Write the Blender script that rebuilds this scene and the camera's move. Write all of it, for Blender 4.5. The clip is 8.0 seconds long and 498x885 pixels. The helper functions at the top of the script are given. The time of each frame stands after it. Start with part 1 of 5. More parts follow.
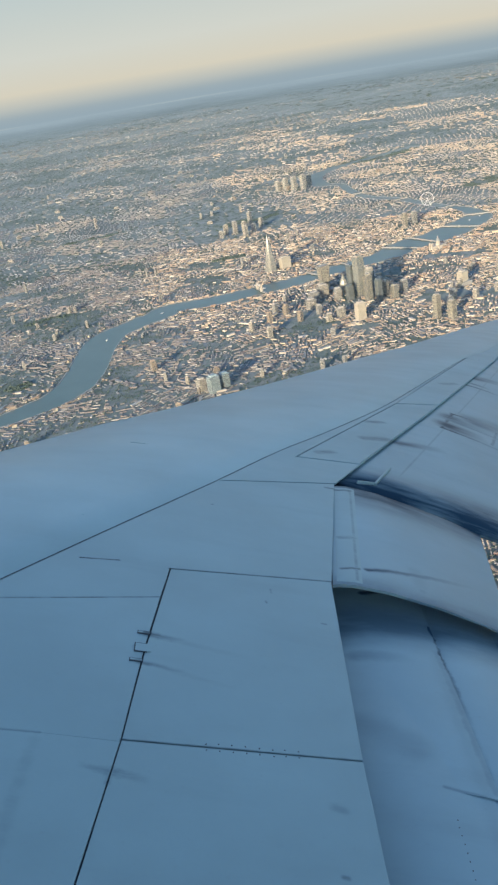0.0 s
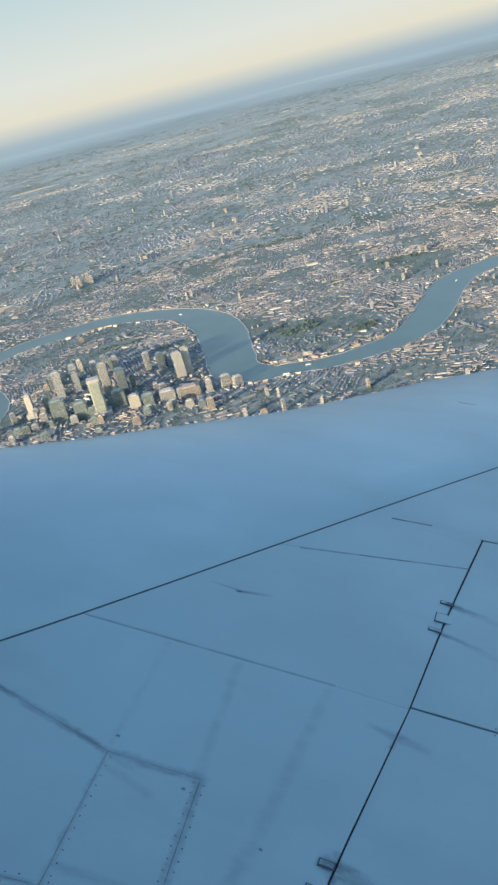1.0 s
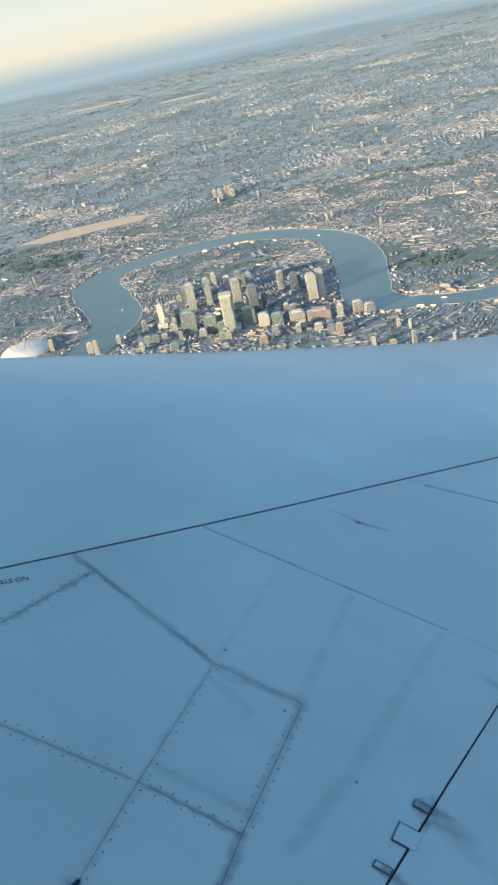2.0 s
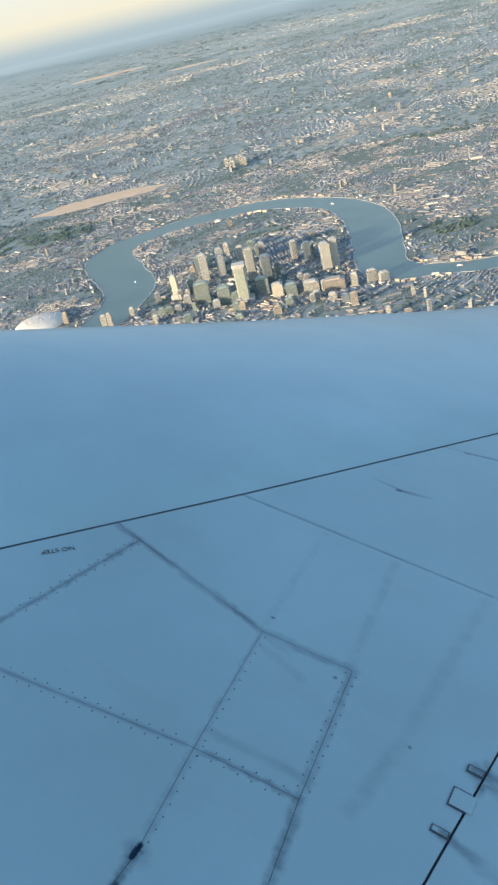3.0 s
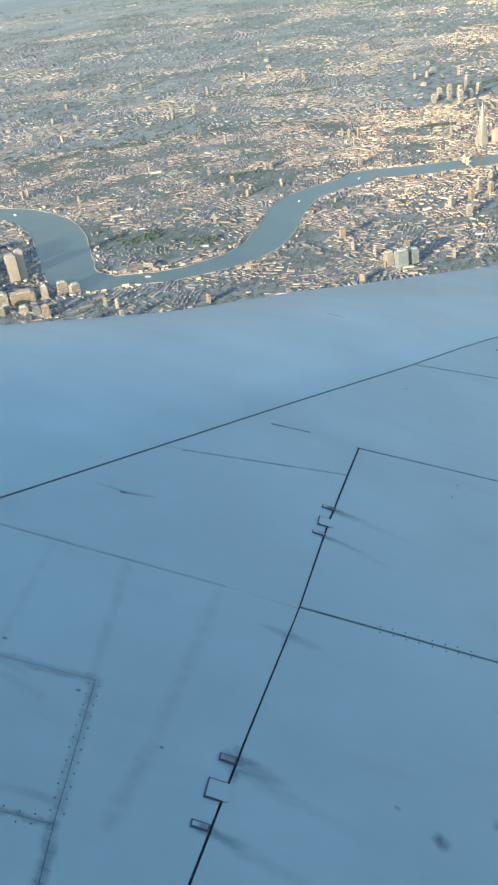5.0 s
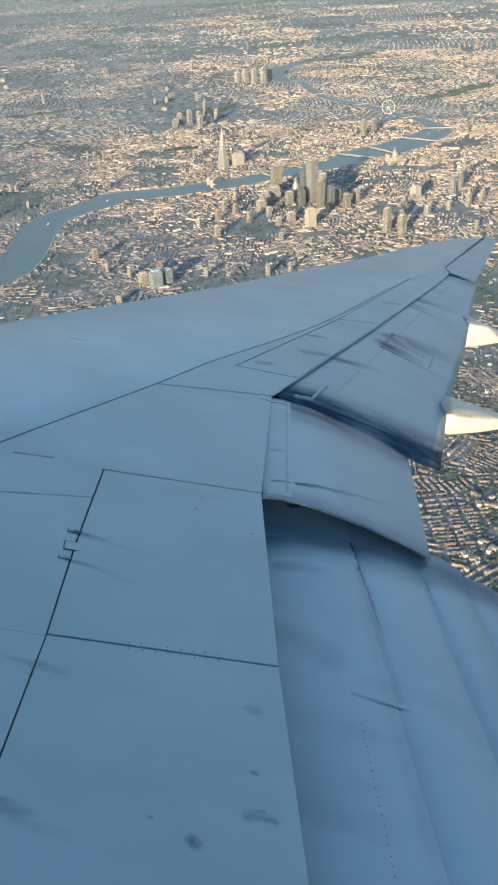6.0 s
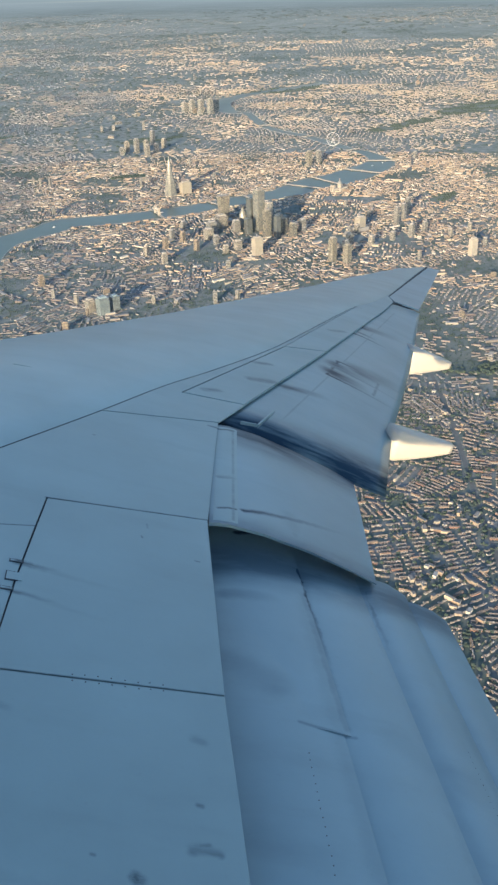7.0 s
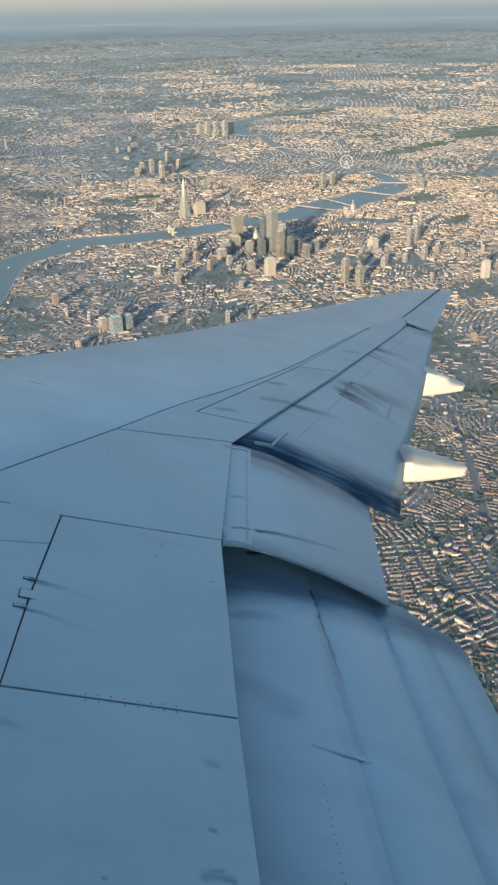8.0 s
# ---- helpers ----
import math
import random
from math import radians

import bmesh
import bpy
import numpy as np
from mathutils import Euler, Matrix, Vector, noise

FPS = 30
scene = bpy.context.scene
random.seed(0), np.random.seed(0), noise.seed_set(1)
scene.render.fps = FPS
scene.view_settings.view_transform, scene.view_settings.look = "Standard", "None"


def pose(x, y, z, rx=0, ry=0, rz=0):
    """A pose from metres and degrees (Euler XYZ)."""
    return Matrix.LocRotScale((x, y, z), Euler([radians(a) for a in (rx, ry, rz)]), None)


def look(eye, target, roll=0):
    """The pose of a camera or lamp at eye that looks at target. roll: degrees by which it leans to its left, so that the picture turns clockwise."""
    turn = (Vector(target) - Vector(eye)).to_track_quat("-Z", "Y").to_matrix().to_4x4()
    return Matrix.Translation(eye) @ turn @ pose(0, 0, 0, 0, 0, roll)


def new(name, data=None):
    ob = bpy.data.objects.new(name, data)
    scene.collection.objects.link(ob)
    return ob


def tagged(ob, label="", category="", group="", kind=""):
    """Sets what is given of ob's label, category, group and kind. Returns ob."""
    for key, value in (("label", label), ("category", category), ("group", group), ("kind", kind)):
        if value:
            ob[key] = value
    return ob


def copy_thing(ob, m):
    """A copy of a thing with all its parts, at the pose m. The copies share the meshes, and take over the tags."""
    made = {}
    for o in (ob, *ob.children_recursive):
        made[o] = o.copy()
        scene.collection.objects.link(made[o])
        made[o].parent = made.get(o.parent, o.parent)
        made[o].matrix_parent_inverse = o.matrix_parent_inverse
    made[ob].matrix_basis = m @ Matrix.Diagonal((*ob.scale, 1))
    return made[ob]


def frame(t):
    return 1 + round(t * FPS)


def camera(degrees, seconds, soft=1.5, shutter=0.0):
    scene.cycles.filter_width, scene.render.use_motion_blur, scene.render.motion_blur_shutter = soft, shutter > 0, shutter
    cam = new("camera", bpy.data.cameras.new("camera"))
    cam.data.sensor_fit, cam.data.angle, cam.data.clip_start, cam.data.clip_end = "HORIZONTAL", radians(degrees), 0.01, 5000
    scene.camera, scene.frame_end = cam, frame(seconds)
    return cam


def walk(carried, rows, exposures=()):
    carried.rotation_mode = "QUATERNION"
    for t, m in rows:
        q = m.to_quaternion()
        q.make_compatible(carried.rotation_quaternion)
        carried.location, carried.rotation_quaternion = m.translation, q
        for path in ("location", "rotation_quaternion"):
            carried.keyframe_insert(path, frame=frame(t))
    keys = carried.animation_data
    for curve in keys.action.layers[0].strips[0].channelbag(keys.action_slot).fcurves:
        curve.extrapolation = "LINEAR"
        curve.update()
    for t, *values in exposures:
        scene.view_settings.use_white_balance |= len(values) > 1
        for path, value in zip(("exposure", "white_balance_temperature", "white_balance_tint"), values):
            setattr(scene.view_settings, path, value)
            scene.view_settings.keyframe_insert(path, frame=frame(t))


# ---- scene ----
# ---- camera and its way ----
cam = camera(31.96, 8.0, soft=2.5)
walk(cam, [
    (0.0, pose(0.056, -0.041, 109.914, 66.530, 8.756, -15.738)),
    (0.5, pose(0.255, -0.104, 110.104, 67.366, 11.921, 0.319)),
    (1.0, pose(0.190, -0.029, 110.035, 66.952, 13.201, 6.701)),
    (1.5, pose(0.134, 0.052, 109.998, 65.391, 13.628, 12.061)),
    (1.7, pose(0.128, 0.053, 110.002, 64.879, 11.229, 15.550)),
    (2.8, pose(0.029, 0.031, 110.010, 62.482, 12.743, 17.958)),
    (3.0, pose(-0.006, 0.025, 110.012, 62.241, 12.071, 17.199)),
    (3.5, pose(-0.004, 0.021, 110.002, 60.496, 10.953, 9.234)),
    (4.0, pose(-0.042, 0.036, 109.975, 60.275, 9.451, 5.507)),
    (4.5, pose(-0.057, 0.037, 109.973, 60.124, 8.396, 2.411)),
    (5.0, pose(-0.106, 0.059, 109.945, 59.846, 6.556, -2.164)),
    (5.2, pose(-0.128, 0.022, 109.981, 59.719, 5.726, -5.460)),
    (6.3, pose(0.075, -0.042, 109.968, 60.231, 2.058, -20.137)),
    (6.5, pose(0.070, -0.044, 109.977, 60.664, 1.688, -20.843)),
    (7.0, pose(0.052, -0.034, 109.966, 61.565, 1.346, -20.658)),
    (7.5, pose(0.043, -0.017, 109.959, 62.295, 1.249, -20.188)),
    (8.0, pose(0.031, -0.015, 109.964, 62.875, 1.105, -19.724)),
], exposures=[(0.0, 1.06, 6450, 9), (0.5, 1.19, 6220, 7), (1.0, 1.3, 6330, 8), (1.5, 1.44, 6500, 8), (3.0, 1.53, 6580, 8), (4.0, 1.62, 6880, 8), (5.0, 1.55, 6830, 8), (6.3, 1.09, 6620, 10), (8.0, 1.01, 6590, 10)])

# ---- light ----
SUN_AZ, SUN_EL = 219.0, 11.0
world = bpy.data.worlds.new("sky")
scene.world = world
world.use_nodes = True
wn = world.node_tree.nodes
sky = wn.new("ShaderNodeTexSky")
sky.sky_type = "NISHITA"
sky.sun_disc = False
sky.sun_elevation, sky.sun_rotation = radians(SUN_EL), radians(SUN_AZ)
sky.altitude, sky.air_density, sky.dust_density, sky.ozone_density = 1600, 1.0, 1.0, 0.6
world.node_tree.links.new(sky.outputs[0], wn["Background"].inputs[0])
wn["Background"].inputs[1].default_value = 0.15

sun_way = Vector((math.sin(radians(SUN_AZ)) * math.cos(radians(SUN_EL)), math.cos(radians(SUN_AZ)) * math.cos(radians(SUN_EL)), math.sin(radians(SUN_EL))))
sun = new("sun", bpy.data.lights.new("sun", "SUN"))
sun.matrix_world = look(sun_way * 50, (0, 0, 0))
sun.data.energy, sun.data.angle, sun.data.color = 3.35, radians(0.9), (1.0, 0.77, 0.5)


# ---- materials ----
def mat(name, rough=0.6, metal=0.0, spec=0.5):
    m = bpy.data.materials.new(name)
    m.use_nodes = True
    b = m.node_tree.nodes["Principled BSDF"]
    b.inputs["Roughness"].default_value, b.inputs["Metallic"].default_value = rough, metal
    b.inputs["Specular IOR Level"].default_value = spec
    return m, m.node_tree.nodes, m.node_tree.links, b


def haze_sheen(b, weight=0.36, rough=0.8):
    """Painted-in distance haze: a bluish sheen that brightens surfaces seen along their face."""
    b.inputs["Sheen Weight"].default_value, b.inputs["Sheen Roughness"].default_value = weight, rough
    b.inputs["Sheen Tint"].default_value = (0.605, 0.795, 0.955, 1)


def ramp(nodes, stops, mode="LINEAR"):
    r = nodes.new("ShaderNodeValToRGB")
    r.color_ramp.interpolation = mode
    el = r.color_ramp.elements
    while len(el) < len(stops):
        el.new(0.5)
    for e, (p, c) in zip(el, stops):
        e.position, e.color = p, (*c, 1)
    return r


def noise_tex(nodes, links, scale, detail=4.0, rough=0.55, coord="Object", stretch=None):
    tc = nodes.new("ShaderNodeTexCoord")
    n = nodes.new("ShaderNodeTexNoise")
    n.inputs["Scale"].default_value, n.inputs["Detail"].default_value, n.inputs["Roughness"].default_value = scale, detail, rough
    src = tc.outputs[coord]
    if stretch:
        mp = nodes.new("ShaderNodeMapping")
        mp.inputs["Scale"].default_value = stretch
        links.new(src, mp.inputs[0])
        src = mp.outputs[0]
    links.new(src, n.inputs["Vector"])
    return n


def mix(nodes, links, fac, a, b, blend="MIX"):
    n = nodes.new("ShaderNodeMix")
    n.data_type, n.blend_type = "RGBA", blend
    for sock, v in ((n.inputs["Factor"], fac), (n.inputs[6], a), (n.inputs[7], b)):
        if hasattr(v, "is_linked"):
            links.new(v, sock)
        else:
            sock.default_value = v if isinstance(v, float) else (*v, 1)
    return n.outputs[2]


def bump(nodes, links, bsdf, height, strength=0.2, dist=0.01):
    n = nodes.new("ShaderNodeBump")
    n.inputs["Strength"].default_value, n.inputs["Distance"].default_value = strength, dist
    links.new(height, n.inputs["Height"])
    links.new(n.outputs[0], bsdf.inputs["Normal"])


def mark_mask(n, l, marks, smooth=False):
    """Dirt along seams and behind fittings, and painted flap shade: marks are (x0, y0, x1, y1, width, strength) on the
    wing.
    """
    tc = n.new("ShaderNodeTexCoord")
    flat = n.new("ShaderNodeVectorMath")
    flat.operation = "MULTIPLY"
    flat.inputs[1].default_value = (1, 1, 0)
    warp = noise_tex(n, l, 13.0, 6, 0.7)
    push = n.new("ShaderNodeVectorMath")
    push.operation = "MULTIPLY_ADD"
    push.inputs[1].default_value, push.inputs[2].default_value = (0.056, 0.056, 0), (-0.028, -0.028, 0)
    l.new(warp.outputs["Color"], push.inputs[0])
    add = n.new("ShaderNodeVectorMath")
    l.new(tc.outputs["Object"], add.inputs[0])
    l.new(push.outputs[0], add.inputs[1])
    l.new(add.outputs[0], flat.inputs[0])
    straight = n.new("ShaderNodeVectorMath")
    straight.operation = "MULTIPLY"
    straight.inputs[1].default_value = (1, 1, 0)
    l.new(tc.outputs["Object"], straight.inputs[0])
    total = None
    for x0, y0, x1, y1, width, strength, *fade in marks:
        v = Vector((x1 - x0, y1 - y0, 0))
        rel = n.new("ShaderNodeVectorMath")
        rel.operation = "SUBTRACT"
        rel.inputs[1].default_value = (x0, y0, 0)
        l.new((flat if width > 0.021 else straight).outputs[0], rel.inputs[0])
        dot = n.new("ShaderNodeVectorMath")
        dot.operation = "DOT_PRODUCT"
        dot.inputs[1].default_value = v / max(v.length_squared, 1e-6)
        l.new(rel.outputs[0], dot.inputs[0])
        cl = n.new("ShaderNodeClamp")
        l.new(dot.outputs["Value"], cl.inputs[0])
        foot = n.new("ShaderNodeVectorMath")
        foot.operation = "SCALE"
        foot.inputs[0].default_value = v
        l.new(cl.outputs[0], foot.inputs["Scale"])
        far = n.new("ShaderNodeVectorMath")
        far.operation = "DISTANCE"
        l.new(rel.outputs[0], far.inputs[0])
        l.new(foot.outputs[0], far.inputs[1])
        mr = n.new("ShaderNodeMapRange")
        mr.interpolation_type = "SMOOTHERSTEP"
        mr.inputs[1].default_value, mr.inputs[2].default_value, mr.inputs[3].default_value, mr.inputs[4].default_value = 0.0, width, strength, 0.0
        l.new(far.outputs["Value"], mr.inputs[0])
        if fade:
            ease = n.new("ShaderNodeMapRange")
            ease.inputs[3].default_value, ease.inputs[4].default_value = strength, 0.0
            l.new(cl.outputs[0], ease.inputs[0])
            l.new(ease.outputs[0], mr.inputs[3])
        if total is None:
            total = mr.outputs[0]
        else:
            mx = n.new("ShaderNodeMath")
            mx.operation = "MAXIMUM"
            l.new(total, mx.inputs[0])
            l.new(mr.outputs[0], mx.inputs[1])
            total = mx.outputs[0]
    mott = noise_tex(n, l, 3.5 if smooth else 10.0, 5 if smooth else 8, 0.55 if smooth else 0.72, stretch=(0.4, 1.5, 1.0))
    mul = n.new("ShaderNodeMath")
    mul.operation = "MULTIPLY"
    l.new(total, mul.inputs[0])
    l.new(ramp_out(n, l, mott.outputs["Fac"], 0.05 if smooth else 0.26, 0.6), mul.inputs[1])
    return mul.outputs[0]


def paint_material(name, base, streak, rough, marks=()):
    """Weathered aircraft paint: mottled, with grime drawn out along the airflow."""
    m, n, l, b = mat(name, rough)
    big = noise_tex(n, l, 0.9, 5)
    fine = noise_tex(n, l, 26.0, 6, 0.6)
    flow = noise_tex(n, l, 1.6, 5, 0.6, stretch=(0.5, 2.0, 1.0))
    dark = tuple(c * 0.86 for c in base)
    lite = tuple(min(1, c * 1.06) for c in base)
    c = mix(n, l, ramp_out(n, l, big.outputs["Fac"], 0.3, 0.7), dark, lite)
    c = mix(n, l, ramp_out(n, l, flow.outputs["Fac"], 0.56, 0.84, streak), c, (0.08, 0.11, 0.14))
    c = mix(n, l, ramp_out(n, l, fine.outputs["Fac"], 0.62, 0.8, 0.16), c, (0.16, 0.17, 0.18))
    info = n.new("ShaderNodeObjectInfo")
    c = mix(n, l, ramp_out(n, l, info.outputs["Random"], 0.0, 1.0, 0.10), c, tuple(v * 0.6 for v in base))
    if marks:
        mask = mark_mask(n, l, marks, name == "flap_paint")
        # on the flaps this dark blue serves painted shade as well as dirt
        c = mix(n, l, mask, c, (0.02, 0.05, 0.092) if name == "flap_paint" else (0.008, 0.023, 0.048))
        matte = n.new("ShaderNodeMapRange")
        matte.inputs[3].default_value, matte.inputs[4].default_value = 0.5, 0.06
        l.new(mask, matte.inputs[0])
        l.new(matte.outputs[0], b.inputs["Specular IOR Level"])
    l.new(c, b.inputs["Base Color"])
    rr = n.new("ShaderNodeMapRange")
    rr.inputs[3].default_value, rr.inputs[4].default_value = rough - 0.07, rough + 0.1
    l.new(flow.outputs["Fac"], rr.inputs[0])
    l.new(rr.outputs[0], b.inputs["Roughness"])
    soft = noise_tex(n, l, 1.3, 3)
    bump(n, l, b, soft.outputs["Fac"], 0.12, 0.03)
    return m


def ramp_out(n, l, src, lo, hi, top=1.0):
    r = n.new("ShaderNodeMapRange")
    r.inputs[1].default_value, r.inputs[2].default_value, r.inputs[4].default_value = lo, hi, top
    l.new(src, r.inputs[0])
    return r.outputs[0]


def plain_material(name, a, b_col, scale, rough=0.7, metal=0.0, coord="Object"):
    m, n, l, b = mat(name, rough, metal)
    # rough city surfaces carry the same sheen in place of haze
    if rough >= 0.8:
        haze_sheen(b, 0.25)
    t = noise_tex(n, l, scale, 5, coord=coord)
    l.new(mix(n, l, ramp_out(n, l, t.outputs["Fac"], 0.3, 0.7), a, b_col), b.inputs["Base Color"])
    bump(n, l, b, t.outputs["Fac"], 0.15, 0.01)
    return m


def island_material(name, stops, grime, rough=0.75, scale=1.5, haze_amount=0.3):
    """A colour of its own for each house in a joined mesh, with weathering on top."""
    m, n, l, b = mat(name, rough, 0.0, 0.3)
    haze_sheen(b, haze_amount)
    geo = n.new("ShaderNodeNewGeometry")
    r = ramp(n, stops)
    l.new(geo.outputs["Random Per Island"], r.inputs[0])
    t = noise_tex(n, l, scale, 4)
    c = mix(n, l, ramp_out(n, l, t.outputs["Fac"], 0.35, 0.75, 0.7), r.outputs[0], grime, "MULTIPLY")
    l.new(c, b.inputs["Base Color"])
    return m


SEAM_DIRT = [
    (-2.09, 2.43, -1.242, 2.307, 0.03, 0.5), (-1.242, 2.307, -1.05, 2.26, 0.04, 0.3, 1), (-1.242, 2.307, -0.865, 2.358, 0.04, 0.42), (-0.89, 2.36, -0.86, 2.35, 0.05, 0.5), (-1.242, 2.307, -1.129, 1.695, 0.022, 0.25), (-0.865, 2.358, -0.745, 1.75, 0.035, 0.35), (-1.35, 3.02, -1.255, 2.36, 0.03, 0.1), (-1.01, 3.05, -0.88, 2.36, 0.04, 0.14), (-0.59, 3.1, -0.57, 2.18, 0.05, 0.12), (-0.57, 2.18, -0.593, 1.82, 0.05, 0.16),
    (-0.745, 1.75, -0.66, 1.4, 0.04, 0.6), (-1.129, 1.695, -1.041, 1.28, 0.03, 0.22), (-1.046, 1.292, -1.041, 1.262, 0.042, 0.8), (-1.048, 1.312, -1.044, 1.268, 0.02, 2.0), (-1.05, 1.3, -0.99, 1.25, 0.06, 0.45, 1), (-1.12, 1.785, -0.75, 1.83, 0.035, 0.2), (-1.2, 2.235, -1.0, 2.2, 0.035, 0.14), (-1.041, 1.28, -1.0, 0.9, 0.03, 0.9),
    (-0.24, 4.085, 0.0, 4.06, 0.04, 0.9, 1), (-0.2, 4.07, 0.4, 4.0, 0.04, 0.22, 1), (-0.24, 3.81, 0.02, 3.77, 0.035, 0.75, 1), (-0.2, 3.8, 0.3, 3.7, 0.035, 0.2, 1), (-0.31, 2.235, -0.08, 2.2, 0.06, 0.95, 1), (-0.29, 2.29, -0.27, 2.15, 0.03, 0.5), (-0.28, 2.2, 0.3, 2.1, 0.05, 0.22, 1), (-0.31, 1.93, -0.12, 1.9, 0.04, 0.85, 1), (-0.28, 1.92, 0.25, 1.83, 0.045, 0.22, 1),
    (-0.24, 2.97, -0.4, 2.985, 0.04, 0.6, 1), (-0.24, 2.97, -0.08, 2.95, 0.04, 0.6, 1), (-0.245, 3.0, -0.25, 2.9, 0.02, 0.4)]
SPOT_DIRT = [
    (-1.245, 3.585, -1.23, 3.59, 0.016, 1.2), (-1.235, 3.59, -1.06, 3.645, 0.02, 0.8, 1), (-1.235, 3.595, -1.41, 3.59, 0.014, 0.7, 1), (0.69, 2.97, 0.715, 2.962, 0.05, 0.22), (0.66, 2.372, 0.69, 2.382, 0.045, 0.4), (0.7, 2.385, 0.76, 2.375, 0.035, 0.42), (0.69, 2.40, 0.72, 2.41, 0.02, 0.5), (0.45, 2.222, 0.462, 2.205, 0.04, 0.6), (0.448, 2.224, 0.456, 2.212, 0.018, 0.8), (0.29, 2.29, 0.3, 2.288, 0.013, 0.6), (0.44, 4.85, 0.445, 4.8, 0.012, 0.5), (0.41, 4.68, 0.415, 4.66, 0.012, 0.6), (0.74, 4.52, 0.765, 4.52, 0.012, 0.7), (0.01, 6.09, 0.02, 6.095, 0.012, 0.8), (-1.252, 2.397, -1.246, 2.397, 0.012, 1.0), (-0.542, 2.175, -0.538, 2.174, 0.011, 1.0), (-0.902, 2.284, -0.898, 2.284, 0.012, 0.7),
    (0.685, 2.597, 0.7, 2.595, 0.02, 0.7), (-1.129, 1.695, -0.745, 1.75, 0.022, 0.5), (-1.953, 2.416, -2.05, 1.6, 0.024, 0.5), (-1.797, 3.006, -0.58, 3.145, 0.014, 0.4),
    (-1.95, 1.505, -1.16, 1.688, 0.02, 0.35), (-0.236, 3.183, 0.845, 3.304, 0.016, 0.6), (-0.19, 4.9, 0.848, 5.108, 0.02, 0.75), (-1.112, 4.18, -0.209, 4.515, 0.011, 0.95), (-0.737, 4.843, -0.507, 4.896, 0.013, 1.3), (0.95, 6.93, 1.16, 6.95, 0.03, 0.9), (0.93, 5.36, 1.06, 5.38, 0.022, 0.9), (1.03, 5.2, 1.16, 6.95, 0.02, 0.35), (0.98, 5.9, 1.08, 5.92, 0.05, 0.4),
    (0.95, 7.9, 1.1, 8.0, 0.08, 0.6), (1.5, 8.7, 1.75, 8.8, 0.12, 0.6), (1.6, 9.4, 1.8, 9.5, 0.08, 0.6), (3.1, 12.4, 3.35, 12.6, 0.1, 0.5)]
# streaks and stains, plus shade painted under the flaperon edge and along steps
FLAP_DIRT_SHADE = [
    (2.74, 10.2, 3.25, 10.16, 0.3, 1.2, 1), (2.88, 10.58, 3.4, 10.53, 0.3, 1.2, 1), (2.62, 10.02, 3.6, 9.92, 0.05, 1.2, 1), (2.92, 10.85, 4.05, 10.8, 0.05, 1.5, 1), (2.9, 10.45, 3.9, 10.38, 0.04, 0.9, 1), (2.62, 10.02, 2.93, 10.84, 0.05, 1.0), (3.28, 10.05, 3.5, 10.68, 0.035, 0.6), (3.6, 12.9, 4.2, 12.85, 0.06, 1.2, 1), (3.75, 13.1, 4.05, 13.06, 0.09, 1.2, 1),
    # broad dark band on the outboard root; painted shade on the inboard flap
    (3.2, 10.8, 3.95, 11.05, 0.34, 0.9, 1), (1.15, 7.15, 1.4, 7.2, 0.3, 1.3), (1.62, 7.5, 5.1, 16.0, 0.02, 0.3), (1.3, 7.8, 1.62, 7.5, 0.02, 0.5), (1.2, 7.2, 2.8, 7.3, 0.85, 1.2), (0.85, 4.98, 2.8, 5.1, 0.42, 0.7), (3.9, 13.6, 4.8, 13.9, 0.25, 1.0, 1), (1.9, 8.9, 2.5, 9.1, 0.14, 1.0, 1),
    # long marks paint shade along the steps between flap segments
    (1.2, 6.95, 2.3, 7.05, 0.12, 0.6), (1.12, 5.4, 2.0, 5.7, 0.045, 1.0, 1), (1.3, 3.47, 1.6, 3.44, 0.02, 0.4), (1.532, 5.06, 1.575, 4.0, 0.03, 1.5, 1), (2.035, 5.06, 2.05, 4.2, 0.03, 0.8, 1), (0.9, 2.3, 0.96, 1.3, 0.17, 0.3), (0.95, 3.9, 1.2, 3.75, 0.2, 0.22), (1.85, 3.5, 2.2, 3.3, 0.2, 0.16), (1.0, 2.7, 1.4, 2.6, 0.16, 0.18, 1), (1.55, -0.6, 1.5, 5.6, 0.1, 0.13), (1.5, 5.3, 1.56, 3.5, 0.05, 0.3), (2.08, -0.6, 2.03, 5.3, 0.09, 0.13), (2.44, -0.6, 2.38, 5.2, 0.08, 0.13), (1.0, 4.6, 1.35, 4.62, 0.1, 0.5, 1)]
PAINT = paint_material("wing_paint", (0.238, 0.375, 0.432), 0.14, 0.36, SEAM_DIRT + SPOT_DIRT)
SLAT = paint_material("slat_paint", (0.252, 0.40, 0.462), 0.08, 0.30)
FLAP = paint_material("flap_paint", (0.222, 0.366, 0.452), 0.18, 0.33, FLAP_DIRT_SHADE)
WHITE = paint_material("fairing_paint", (0.55, 0.53, 0.48), 0.05, 0.4)
SEALANT = plain_material("dark_sealant", (0.016, 0.028, 0.046), (0.036, 0.054, 0.08), 8, 0.7)
FASTENER = plain_material("fastener_metal", (0.03, 0.045, 0.06), (0.10, 0.13, 0.16), 60, 0.5, 0.4)
# dark colour that stands in for shade inside the flap gaps
COVE = plain_material("gap_shade", (0.02, 0.034, 0.052), (0.045, 0.065, 0.09), 6, 0.7)
GRIME = plain_material("hydraulic_grime", (0.02, 0.022, 0.026), (0.06, 0.065, 0.07), 20, 0.55)

